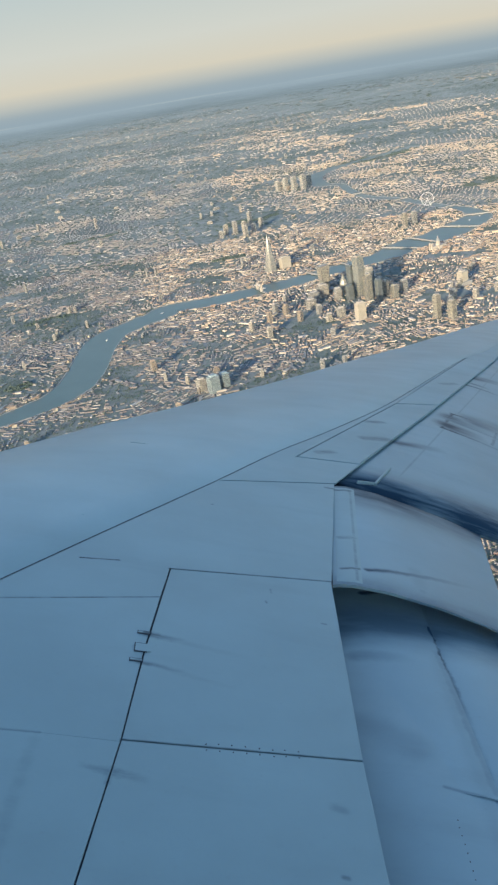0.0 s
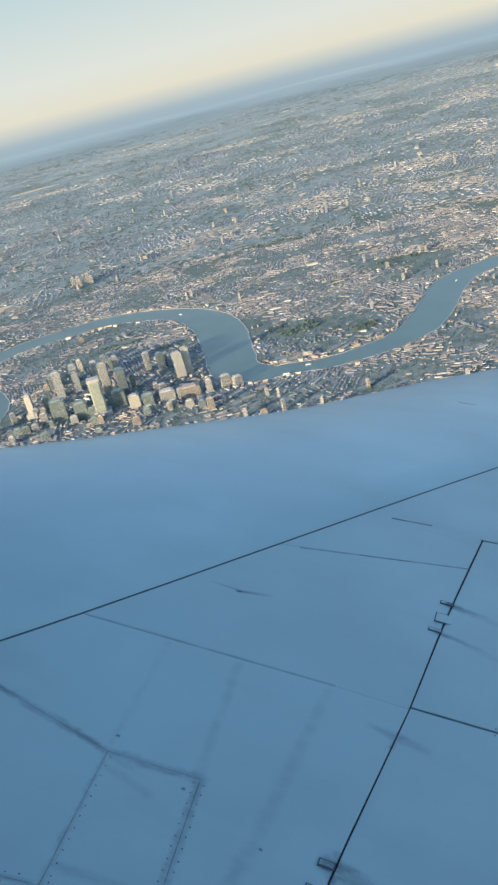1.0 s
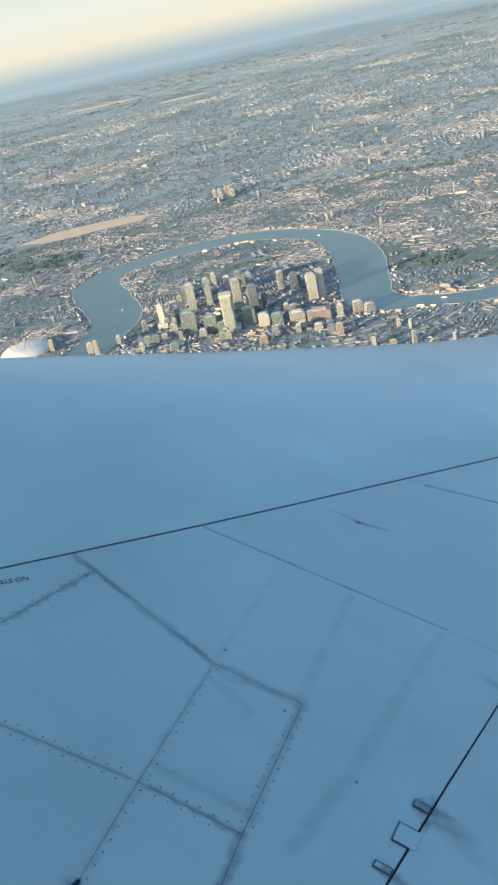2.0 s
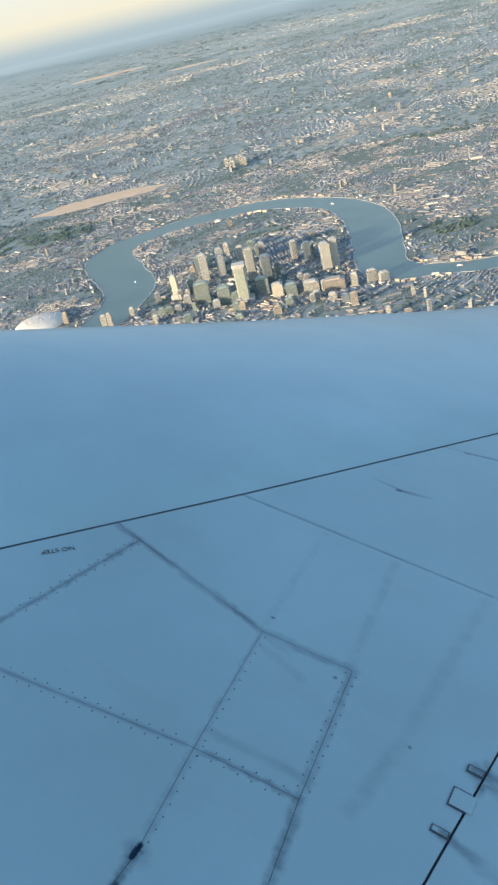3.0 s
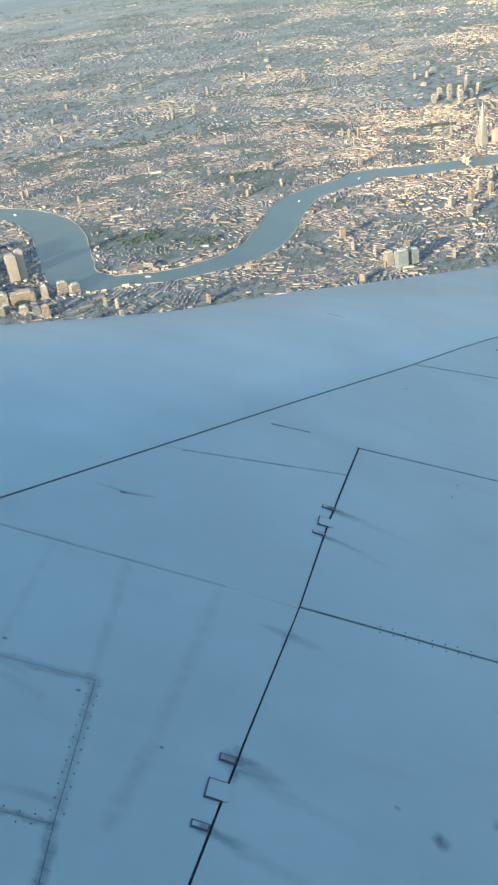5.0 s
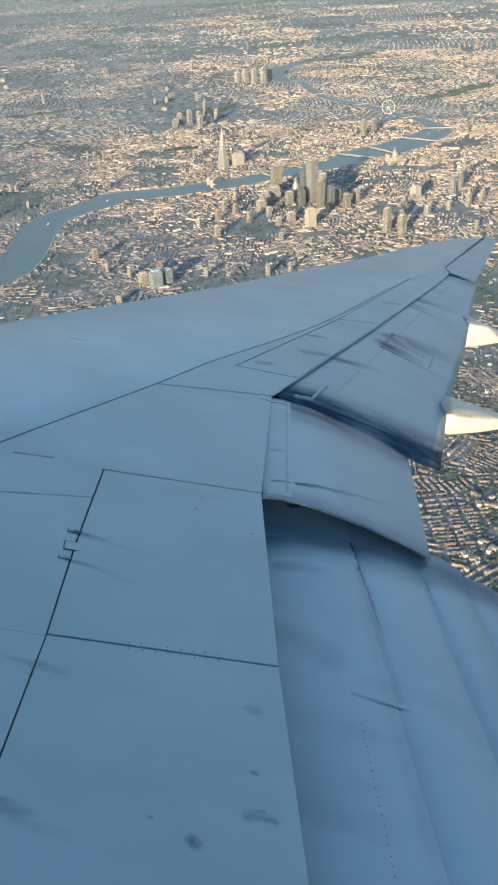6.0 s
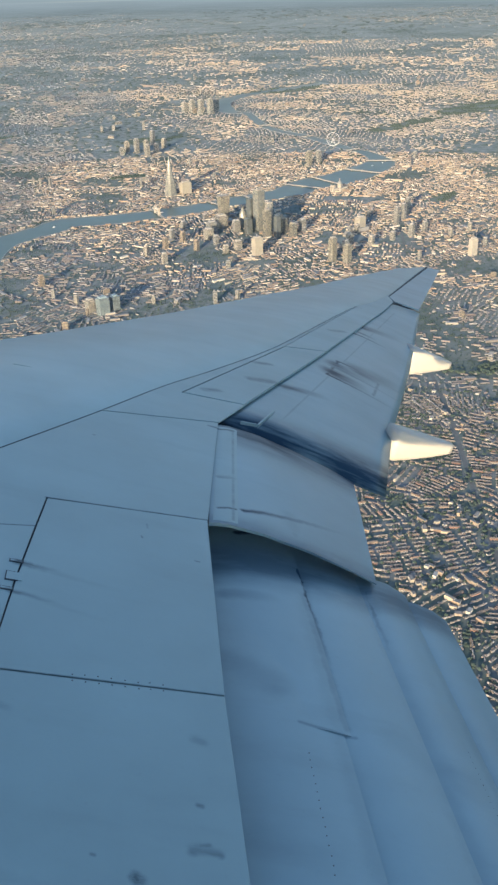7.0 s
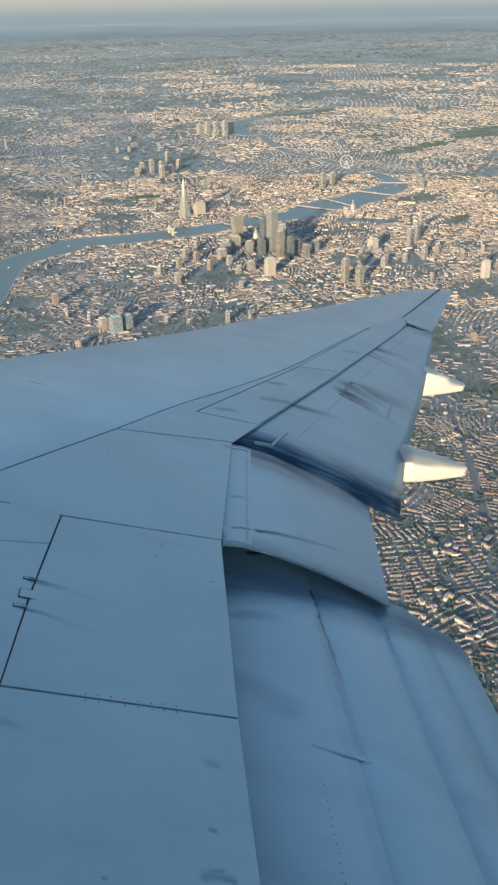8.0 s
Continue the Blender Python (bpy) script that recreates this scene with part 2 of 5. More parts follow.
WALLS = island_material("house_walls", [(0.0, (0.34, 0.25, 0.165)), (0.22, (0.45, 0.345, 0.235)), (0.42, (0.30, 0.2, 0.135)), (0.6, (0.53, 0.43, 0.305)), (0.85, (0.64, 0.545, 0.405)), (1.0, (0.78, 0.71, 0.59))], (0.72, 0.7, 0.66))
SUBURB = island_material("suburb_walls", [(0.0, (0.18, 0.15, 0.135)), (0.3, (0.24, 0.2, 0.17)), (0.5, (0.19, 0.14, 0.12)), (0.72, (0.28, 0.24, 0.195)), (0.88, (0.37, 0.325, 0.265)), (1.0, (0.63, 0.57, 0.48))], (0.72, 0.7, 0.68), haze_amount=0.37)
# dull, low-contrast colours put distance haze into the far houses
HAZED_OUTER = island_material("hazed_suburb_walls", [(0.0, (0.15, 0.135, 0.13)), (0.5, (0.19, 0.17, 0.155)), (0.86, (0.245, 0.22, 0.195)), (0.94, (0.36, 0.33, 0.29)), (1.0, (0.58, 0.54, 0.47))], (0.74, 0.72, 0.7), haze_amount=0.42)
WESTERN = island_material("western_stucco_walls", [(0.0, (0.27, 0.215, 0.165)), (0.35, (0.34, 0.275, 0.21)), (0.7, (0.42, 0.35, 0.27)), (0.92, (0.5, 0.43, 0.335)), (1.0, (0.68, 0.61, 0.5))], (0.72, 0.7, 0.66), haze_amount=0.34)
ROOFS = island_material("house_roofs", [(0.0, (0.095, 0.1, 0.115)), (0.4, (0.155, 0.145, 0.14)), (0.7, (0.23, 0.175, 0.14)), (0.9, (0.27, 0.25, 0.24)), (1.0, (0.4, 0.39, 0.38))], (0.7, 0.7, 0.7), haze_amount=0.33)
LEAVES = island_material("tree_leaves", [(0.0, (0.044, 0.072, 0.047)), (0.6, (0.054, 0.082, 0.056)), (0.93, (0.06, 0.088, 0.053)), (1.0, (0.08, 0.105, 0.056))], (0.6, 0.65, 0.6), 0.9, 4.0, 0.18)


def ground_material():
    m, n, l, b = mat("city_ground", 0.9, 0.0, 0.2)
    haze_sheen(b)
    big = noise_tex(n, l, 0.010, 7, 0.62)
    mid = noise_tex(n, l, 0.16, 6, 0.65)
    fine = noise_tex(n, l, 1.7, 5, 0.7)
    field = noise_tex(n, l, 0.021, 5, 0.6)
    green = mix(n, l, ramp_out(n, l, mid.outputs["Fac"], 0.35, 0.65), (0.052, 0.083, 0.066), (0.088, 0.118, 0.088))
    grey = mix(n, l, ramp_out(n, l, fine.outputs["Fac"], 0.35, 0.65), (0.1, 0.107, 0.115), (0.19, 0.19, 0.188))
    c = mix(n, l, ramp_out(n, l, mid.outputs["Fac"], 0.42, 0.58), green, grey)
    c = mix(n, l, ramp_out(n, l, field.outputs["Fac"], 0.56, 0.66, 0.6), c, (0.19, 0.155, 0.10))
    c = mix(n, l, ramp_out(n, l, big.outputs["Fac"], 0.46, 0.6, 0.85), c, (0.035, 0.055, 0.036))
    l.new(c, b.inputs["Base Color"])
    # the sheen that stands in for haze is uneven: two noises vary its weight
    haze_weight = n.new("ShaderNodeMath")
    haze_weight.operation = "MULTIPLY"
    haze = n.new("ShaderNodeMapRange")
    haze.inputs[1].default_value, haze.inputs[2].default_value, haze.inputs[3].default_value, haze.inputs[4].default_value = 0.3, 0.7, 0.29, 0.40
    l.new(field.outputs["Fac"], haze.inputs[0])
    l.new(haze.outputs[0], haze_weight.inputs[0])
    haze_mottle = n.new("ShaderNodeMapRange")
    haze_mottle.inputs[1].default_value, haze_mottle.inputs[2].default_value, haze_mottle.inputs[3].default_value = 0.3, 0.68, 0.55
    l.new(mid.outputs["Fac"], haze_mottle.inputs[0])
    l.new(haze_mottle.outputs[0], haze_weight.inputs[1])
    l.new(haze_weight.outputs[0], b.inputs["Sheen Weight"])
    return m


GROUND = ground_material()
GRASS = plain_material("park_grass", (0.04, 0.065, 0.045), (0.07, 0.09, 0.055), 0.25, 0.9)
HEATH = plain_material("dry_heath_grass", (0.53, 0.39, 0.265), (0.63, 0.48, 0.34), 0.12, 0.78)
ASPHALT = plain_material("asphalt", (0.05, 0.05, 0.052), (0.09, 0.088, 0.085), 0.8, 0.9)
STONE = plain_material("pale_stone", (0.36, 0.32, 0.26), (0.48, 0.43, 0.36), 0.7, 0.8)
BRICK = plain_material("yellow_brick", (0.29, 0.21, 0.14), (0.40, 0.31, 0.22), 1.2, 0.85)
SLATE = plain_material("roof_slate", (0.11, 0.11, 0.12), (0.18, 0.175, 0.17), 3.0, 0.7)
TILE = plain_material("roof_tile", (0.20, 0.13, 0.09), (0.28, 0.19, 0.14), 3.0, 0.8)
REDBRICK = plain_material("red_brick", (0.26, 0.14, 0.09), (0.36, 0.21, 0.14), 2.0, 0.85)
CONCRETE = plain_material("tower_concrete", (0.29, 0.27, 0.245), (0.40, 0.38, 0.345), 0.9, 0.8)
STEEL = plain_material("white_steel", (0.6, 0.6, 0.6), (0.75, 0.75, 0.74), 2, 0.5)
FABRIC = plain_material("dome_fabric", (0.5, 0.49, 0.46), (0.62, 0.6, 0.56), 0.8, 0.7)
COPPER = plain_material("weathered_lead", (0.24, 0.27, 0.28), (0.34, 0.37, 0.37), 2, 0.6)


def glass_material(name, a, b_col, rough):
    m, n, l, b = mat(name, rough, 0.0, 0.8)
    t = noise_tex(n, l, 1.1, 3)
    l.new(mix(n, l, ramp_out(n, l, t.outputs["Fac"], 0.3, 0.7), a, b_col), b.inputs["Base Color"])
    return m


GLASS_GREEN = glass_material("green_curtain_wall", (0.17, 0.22, 0.19), (0.27, 0.32, 0.27), 0.3)
GLASS_BLUE = glass_material("blue_curtain_wall", (0.10, 0.13, 0.15), (0.18, 0.22, 0.245), 0.25)
GLASS_TEAL = glass_material("pale_teal_curtain_wall", (0.26, 0.35, 0.37), (0.42, 0.5, 0.51), 0.25)
GLASS_PALE = glass_material("pale_curtain_wall", (0.30, 0.285, 0.235), (0.43, 0.40, 0.33), 0.35)
BAND = glass_material("window_band_glass", (0.085, 0.1, 0.108), (0.15, 0.165, 0.17), 0.2)


def water_material():
    m, n, l, b = mat("river_water", 0.3, 0.0, 0.4)
    t = noise_tex(n, l, 0.05, 4)
    l.new(mix(n, l, ramp_out(n, l, t.outputs["Fac"], 0.3, 0.7), (0.062, 0.115, 0.112), (0.085, 0.148, 0.142)), b.inputs["Base Color"])
    w = noise_tex(n, l, 2.4, 5, 0.6)
    bump(n, l, b, w.outputs["Fac"], 0.25, 0.05)
    return m


WATER = water_material()


# ---- builders ----
def obj(name, me, parent=None, label="", material=None):
    o = new(name, me)
    if material:
        for m in material if isinstance(material, (list, tuple)) else [material]:
            me.materials.append(m)
    if parent:
        o.parent = parent
    if label:
        o["label"] = label
    return o


def part(name, bm, material, parent, label=""):
    me = bpy.data.meshes.new(name)
    bm.normal_update()
    bm.to_mesh(me)
    bm.free()
    return obj(name, me, parent, label, material)


def soup(name, verts, sizes, loops, mat_index=None, smooth=False):
    """A mesh from flat arrays."""
    me = bpy.data.meshes.new(name)
    verts, sizes, loops = np.asarray(verts, np.float32), np.asarray(sizes, np.int32), np.asarray(loops, np.int32)
    me.vertices.add(len(verts))
    me.vertices.foreach_set("co", verts.ravel())
    me.loops.add(len(loops))
    me.loops.foreach_set("vertex_index", loops)
    me.polygons.add(len(sizes))
    me.polygons.foreach_set("loop_start", np.concatenate(([0], np.cumsum(sizes)[:-1])).astype(np.int32))
    if mat_index is not None:
        me.polygons.foreach_set("material_index", np.asarray(mat_index, np.int32))
    me.polygons.foreach_set("use_smooth", np.full(len(sizes), smooth))
    me.update(calc_edges=True)
    return me


def grid_bm(rows, closed=False, cap=False):
    """A sheet through rows of points; closed joins each row into a ring."""
    bm = bmesh.new()
    vs = [[bm.verts.new(p) for p in r] for r in rows]
    k = len(rows[0])
    for a, b in zip(vs, vs[1:]):
        for i in range(k if closed else k - 1):
            bm.faces.new((a[i], a[(i + 1) % k], b[(i + 1) % k], b[i]))
    if cap and closed:
        bm.faces.new(vs[0][::-1])
        bm.faces.new(vs[-1])
    bmesh.ops.recalc_face_normals(bm, faces=bm.faces)
    for f in bm.faces:
        f.smooth = True
    return bm


def lerp_table(table, v):
    return float(np.interp(v, [p[0] for p in table], [p[1] for p in table]))


def shrink(poly, gap):
    """The polygon moved inwards by gap, corner by corner."""
    n = len(poly)
    area = sum(poly[i][0] * poly[(i + 1) % n][1] - poly[(i + 1) % n][0] * poly[i][1] for i in range(n))
    s = 1 if area > 0 else -1
    out = []
    for i in range(n):
        p, q, r = Vector(poly[i - 1]), Vector(poly[i]), Vector(poly[(i + 1) % n])
        a, b = (q - p).normalized(), (r - q).normalized()
        na, nb = Vector((-a.y, a.x)) * s, Vector((-b.y, b.x)) * s
        d = na + nb
        out.append(q + d * (gap / max(0.35, 1 + na.dot(nb))))
    return [(p.x, p.y) for p in (out if s > 0 else out[::-1])]


def plate(poly, z, thick, gap=0.004, edge=0.002):
    """A flat panel with softened rim, its top at height z."""
    bm = bmesh.new()
    rings = []
    for g, h in ((gap, z - thick), (gap, z - edge), (gap + edge, z)):
        rings.append([bm.verts.new((x, y, h)) for x, y in shrink(poly, g)])
    k = len(poly)
    for a, b in zip(rings, rings[1:]):
        for i in range(k):
            bm.faces.new((a[i], a[(i + 1) % k], b[(i + 1) % k], b[i]))
    bm.faces.new(rings[-1])
    return bm


def box_bm(x0, x1, y0, y1, z0, z1, bevel=0.0):
    bm = bmesh.new()
    bmesh.ops.create_cube(bm, size=1)
    for v in bm.verts:
        v.co = ((x0 + x1) / 2 + v.co.x * (x1 - x0), (y0 + y1) / 2 + v.co.y * (y1 - y0), (z0 + z1) / 2 + v.co.z * (z1 - z0))
    if bevel:
        bmesh.ops.bevel(bm, geom=bm.edges[:], offset=bevel, segments=2, affect="EDGES")
    return bm


# ---- ground, river and distance ----
RIVER = [(-197, 205, 9), (-189, 255, 10), (-185, 300, 9.3), (-186, 330, 10.9), (-193, 351, 12.5), (-213, 379, 13.5), (-228, 402, 12.9), (-230, 424, 11.4), (-221, 439, 10.6), (-207, 454, 10.3), (-186, 465, 11.1), (-163, 472, 10.9), (-138, 466, 9.34), (-113, 451, 9.6), (-96, 426, 11.3), (-86, 399, 11.8), (-77, 362, 10.9), (-71, 340, 10), (-58, 329, 8.5), (-48, 329, 6.23), (-31, 328, 6.72), (-12, 335, 7.85), (1, 345, 8.68), (10, 362, 9.15), (25, 412, 9.08), (41, 429, 8.77), (57, 438, 9.11), (66, 446, 9.53), (86, 443, 9.59), (104, 443, 9.34), (123, 444, 9), (142, 448, 8.79), (166, 454, 8.64), (192, 459, 10), (216, 474, 12.5), (241, 482, 13.1), (271, 502, 11.1), (284, 518, 7.59), (288, 543, 4.85), (284, 568, 4.18), (280, 625, 4.36), (270, 667, 4.18), (274, 713, 4), (283, 762, 4), (273, 782, 8), (289, 844, 8), (335, 888, 8), (442, 937, 9)]


def smooth_path(pts, step):
    p = np.array(pts, float)
    out = []
    for i in range(len(p) - 1):
        a, b, c, d = p[max(i - 1, 0)], p[i], p[i + 1], p[min(i + 2, len(p) - 1)]
        for t in np.arange(0, 1, step):
            out.append(0.5 * (2 * b + (c - a) * t + (2 * a - 5 * b + 4 * c - d) * t ** 2 + (3 * b - a - 3 * c + d) * t ** 3))
    return np.array(out + [p[-1]])


river_line = smooth_path(RIVER, 0.125)


def river_gap(x, y):
    """Distance from the river's banks, negative on the water."""
    x, y = np.asarray(x, float), np.asarray(y, float)
    best = np.full(x.shape, 1e9)
    for px, py, w in river_line:
        best = np.minimum(best, np.hypot(x - px, y - py) - w)
    return best


def ground_sheet():
    bm = bmesh.new()
    rings = []
    for r in (0.5, 60, 200, 500, 1000, 2000, 3200, 4790):
        rings.append([bm.verts.new((r * math.cos(a * math.tau / 96), r * math.sin(a * math.tau / 96), 0)) for a in range(96)])
    for a, b in zip(rings, rings[1:]):
        for i in range(96):
            bm.faces.new((a[i], b[i], b[(i + 1) % 96], a[(i + 1) % 96]))
    bm.faces.new(rings[0])
    g = part("ground", bm, GROUND, None)
    tagged(g, "dark green and grey city ground reaching the horizon", "ground", kind="structure")


ground_sheet()


def river():
    d = np.gradient(river_line[:, :2], axis=0)
    d /= np.linalg.norm(d, axis=1)[:, None]
    nrm = np.stack((-d[:, 1], d[:, 0]), 1)
    wob = np.array([noise.noise(Vector((i * 0.31, 0, 3))) for i in range(len(d))])
    rows = []
    for k in (-1.0, -0.5, 0, 0.5, 1.0):
        w = river_line[:, 2] * (1 + 0.1 * wob * abs(k))
        q = river_line[:, :2] + nrm * (w * k)[:, None]
        rows.append([(x, y, 0.05) for x, y in q])
    tagged(part("water", grid_bm(rows), WATER, None), "broad winding blue-grey river through the city", "river", kind="structure")
    for side in (-1, 1):
        w = river_line[:, 2] * (1 + 0.1 * wob)
        rows = []
        for off, z in ((-0.1, 0.0), (-0.1, 0.2), (0.22, 0.2), (0.27, 0.0)):
            q = river_line[:, :2] + nrm * ((w + off) * side)[:, None]
            rows.append([(x, y, z) for x, y in q])
        tagged(part("embankment", grid_bm(rows), CONCRETE, None), "grey stone embankment wall along the river", "embankment", kind="structure")


river()


def patch(name, cx, cy, rx, ry, ang, material, label, z=0.03, seed=0):
    """A piece of open land with an uneven edge."""
    bm = bmesh.new()
    ca, sa = math.cos(radians(ang)), math.sin(radians(ang))
    rings = []
    for f in (0.0, 0.5, 1.0):
        ring = []
        for i in range(36):
            a = i * math.tau / 36
            k = f * (1 + 0.5 * noise.noise(Vector((math.cos(a) * 1.3 + seed, math.sin(a) * 1.3, seed * 0.7))))
            u, v = rx * k * math.cos(a), ry * k * math.sin(a)
            ring.append(bm.verts.new((cx + u * ca - v * sa, cy + u * sa + v * ca, z)))
        rings.append(ring)
    for a, b in zip(rings, rings[1:]):
        for i in range(36):
            bm.faces.new((a[i], b[i], b[(i + 1) % 36], a[(i + 1) % 36]))
    bmesh.ops.remove_doubles(bm, verts=bm.verts, dist=0.001)
    bmesh.ops.recalc_face_normals(bm, faces=bm.faces)
    tagged(part(name, bm, material, None), label, "park" if material == GRASS else "heath", kind="structure")


PARKS = [(349, 627, 22, 9, 20), (387, 647, 30, 9, 20), (471, 691, 55, 22, 25), (379, 903, 55, 18, 15), (0, 477, 16, 6, 15), (-49, 384, 12, 9, 10), (-19, 366, 9, 5, 30), (-146, 417, 14, 7, 5), (-325, 461, 60, 26, 20), (-78, 602, 20, 6, -10), (53, 732, 24, 6, 5), (171, 669, 26, 8, 5), (152, 208, 14, 5, -25), (114, 116, 9, 5, 40), (264, 410, 14, 5, 30), (122, 542, 12, 5, 0)]
HEATHS = [(-309, 557, 50, 17, 25), (-944, 1919, 90, 50, 25), (-663, 1680, 50, 22, 20)]
for i, (cx, cy, rx, ry, ang) in enumerate(PARKS):
    patch("park", cx, cy, rx, ry, ang, GRASS, "green park with grass and trees among the streets", seed=i)
for i, (cx, cy, rx, ry, ang) in enumerate(HEATHS):
    patch("heath", cx, cy, rx, ry, ang, HEATH, "open heath of sunlit straw-coloured dry grass", z=0.035, seed=i + 50)


def inside_patches(x, y, patches, grow=1.0):
    hit = np.zeros(np.shape(x), bool)
    for cx, cy, rx, ry, ang in patches:
        ca, sa = math.cos(radians(ang)), math.sin(radians(ang))
        u, v = (x - cx) * ca + (y - cy) * sa, -(x - cx) * sa + (y - cy) * ca
        hit |= (u / (rx * grow)) ** 2 + (v / (ry * grow)) ** 2 < 1
    return hit


def backdrop():
    """The distance and the hazy sky over it, on the side that the windows face: the far land fades into it."""
    # added sheet low over the land: see-through, glowing, stands in for haze
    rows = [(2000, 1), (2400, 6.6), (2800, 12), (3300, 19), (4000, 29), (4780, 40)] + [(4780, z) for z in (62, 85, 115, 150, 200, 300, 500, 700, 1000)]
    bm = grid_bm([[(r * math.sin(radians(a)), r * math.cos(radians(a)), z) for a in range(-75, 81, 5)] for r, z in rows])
    m = bpy.data.materials.new("hazy_distance")
    m.use_nodes = True
    n, l = m.node_tree.nodes, m.node_tree.links
    n.clear()
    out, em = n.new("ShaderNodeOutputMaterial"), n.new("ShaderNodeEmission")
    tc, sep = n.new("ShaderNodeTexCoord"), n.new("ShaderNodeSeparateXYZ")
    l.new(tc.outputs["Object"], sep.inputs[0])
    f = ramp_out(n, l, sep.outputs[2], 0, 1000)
    # lowest stops glow brighter to offset the sheet's own shadow on the land
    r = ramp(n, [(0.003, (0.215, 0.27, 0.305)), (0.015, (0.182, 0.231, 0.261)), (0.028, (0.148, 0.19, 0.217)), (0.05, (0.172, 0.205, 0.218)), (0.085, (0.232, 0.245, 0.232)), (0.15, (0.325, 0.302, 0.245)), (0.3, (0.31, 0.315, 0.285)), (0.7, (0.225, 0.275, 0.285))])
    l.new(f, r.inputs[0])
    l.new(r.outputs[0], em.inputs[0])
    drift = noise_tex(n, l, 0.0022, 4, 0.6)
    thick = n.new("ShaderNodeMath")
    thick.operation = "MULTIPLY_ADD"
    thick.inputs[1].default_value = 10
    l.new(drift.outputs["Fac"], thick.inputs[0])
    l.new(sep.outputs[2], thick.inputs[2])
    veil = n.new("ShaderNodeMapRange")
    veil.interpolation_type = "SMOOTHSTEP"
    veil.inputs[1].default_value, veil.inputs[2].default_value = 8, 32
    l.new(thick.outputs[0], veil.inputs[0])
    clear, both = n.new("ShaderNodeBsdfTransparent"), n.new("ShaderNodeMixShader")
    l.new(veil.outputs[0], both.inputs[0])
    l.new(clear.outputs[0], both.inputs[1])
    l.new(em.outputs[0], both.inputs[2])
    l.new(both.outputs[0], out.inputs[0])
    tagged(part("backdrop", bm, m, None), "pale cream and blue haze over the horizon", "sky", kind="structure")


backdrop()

# ---- the wing ----
AIR = Matrix(((0.90153, 0.26186, 0.34448, -0.6852), (-0.28393, 0.95874, 0.01427, -0.0954), (-0.32653, -0.11067, 0.93868, 107.6457), (0, 0, 0, 1)))
wing = new("airplane_wing")
wing.matrix_world = AIR
tagged(wing, "grey-painted airliner wing with flaps extended, high over the city", "airplane wing")

SLAT_LINE = [(-0.6, -3.68), (2.0, -2.329), (3.02, -1.793), (4.2, -1.2), (5.3, -0.648), (6.6, 0.017), (7.7, 0.556), (8.7, 1.11), (10.3, 1.935), (12.2, 2.78), (15.1, 4.07), (17.7, 5.36), (26.4, 8.92)]
NOSE_LINE = [(-0.6, -7.29), (2.0, -5.48), (3.6, -4.27), (5.05, -3.19), (6.75, -2.02), (8.4, -1.17), (9.2, -0.7), (11.2, 0.4), (15.1, 2.51), (20.4, 5.28), (24.6, 7.55), (26.0, 8.58), (26.4, 9.0)]


SLAT_LINE = [(y, x) for y, x, _ in smooth_path([(y, x, 0) for y, x in SLAT_LINE], 0.25)]


def slat_x(y):
    return lerp_table(SLAT_LINE, y)


def leading_edge():
    rows = []
    for y in [-0.6 + 0.3 * i for i in range(90)] + [26.4]:
        xs, xn = slat_x(y) - (0.011 if y < 15.2 else -0.002), lerp_table(NOSE_LINE, y)
        w = max(xs - xn, 0.05)
        drop = min(0.25, 0.05 + 0.02 * w * w + 0.07 * w)
        row = [(xs, y, -0.05), (xs, y, -0.002), (xs - 0.004, y, 0.0)]
        for t in (0.15, 0.3, 0.45, 0.6, 0.72, 0.82, 0.9, 0.96, 1.0):
            row.append((xs - w * t, y, -drop * t ** 2.3))
        for k, zz in ((1.035, -1.25), (1.05, -1.6), (1.03, -2.0), (0.9, -2.5), (0.5, -2.6), (0.05, -2.4)):
            row.append((xs - w * k, y, drop * zz))
        rows.append(row)
    part("leading_edge_slat", grid_bm(rows, True, True), SLAT, wing, "smooth glossy grey-blue leading edge")


leading_edge()


def wing_box():
    """The dark body under the skin panels."""
    rows = []
    for y, aft in ((-0.6, 0.72), (2.3, 0.72), (5.0, 0.72), (5.09, 0.86), (7.05, 0.96), (7.75, 1.2), (10.92, 2.62), (17.1, 5.3), (17.25, 5.9), (26.4, 9.3)):
        xs = slat_x(y) - 0.05
        th = max(0.06, 0.62 - 0.03 * y)
        rows.append([(xs, y, -0.016), (aft, y, -0.016), (aft, y, -0.05), ((xs + aft) / 2, y, -th), (xs, y, -th * 0.9)])
    part("wing_box", grid_bm(rows, True, True), SEALANT, wing, "dark sealed wing structure under the panels")
    for f in wing.children[-1].data.polygons:
        f.use_smooth = False


wing_box()


def slat_seal():
    ys = [-0.6 + 0.45 * i for i in range(36)]
    half = [0.0042 if y < 6 else 0.0035 for y in ys]
    rows = [[(slat_x(y) - 0.006 - h, y, 0.0012) for y, h in zip(ys, half)], [(slat_x(y) - 0.006, y, 0.0018) for y in ys], [(slat_x(y) - 0.006 + h, y, 0.0012) for y, h in zip(ys, half)]]
    part("slat_seal", grid_bm(rows), SEALANT, wing, "thin dark seal behind the leading edge")


slat_seal()


def along(y0, y1, k=6):
    """Points of the slat's rear edge between two stations."""
    ys = sorted({y0, y1, *[p[0] for p in SLAT_LINE if min(y0, y1) < p[0] < max(y0, y1)]}, reverse=y0 > y1)
    return [(slat_x(y), y) for y in ys]


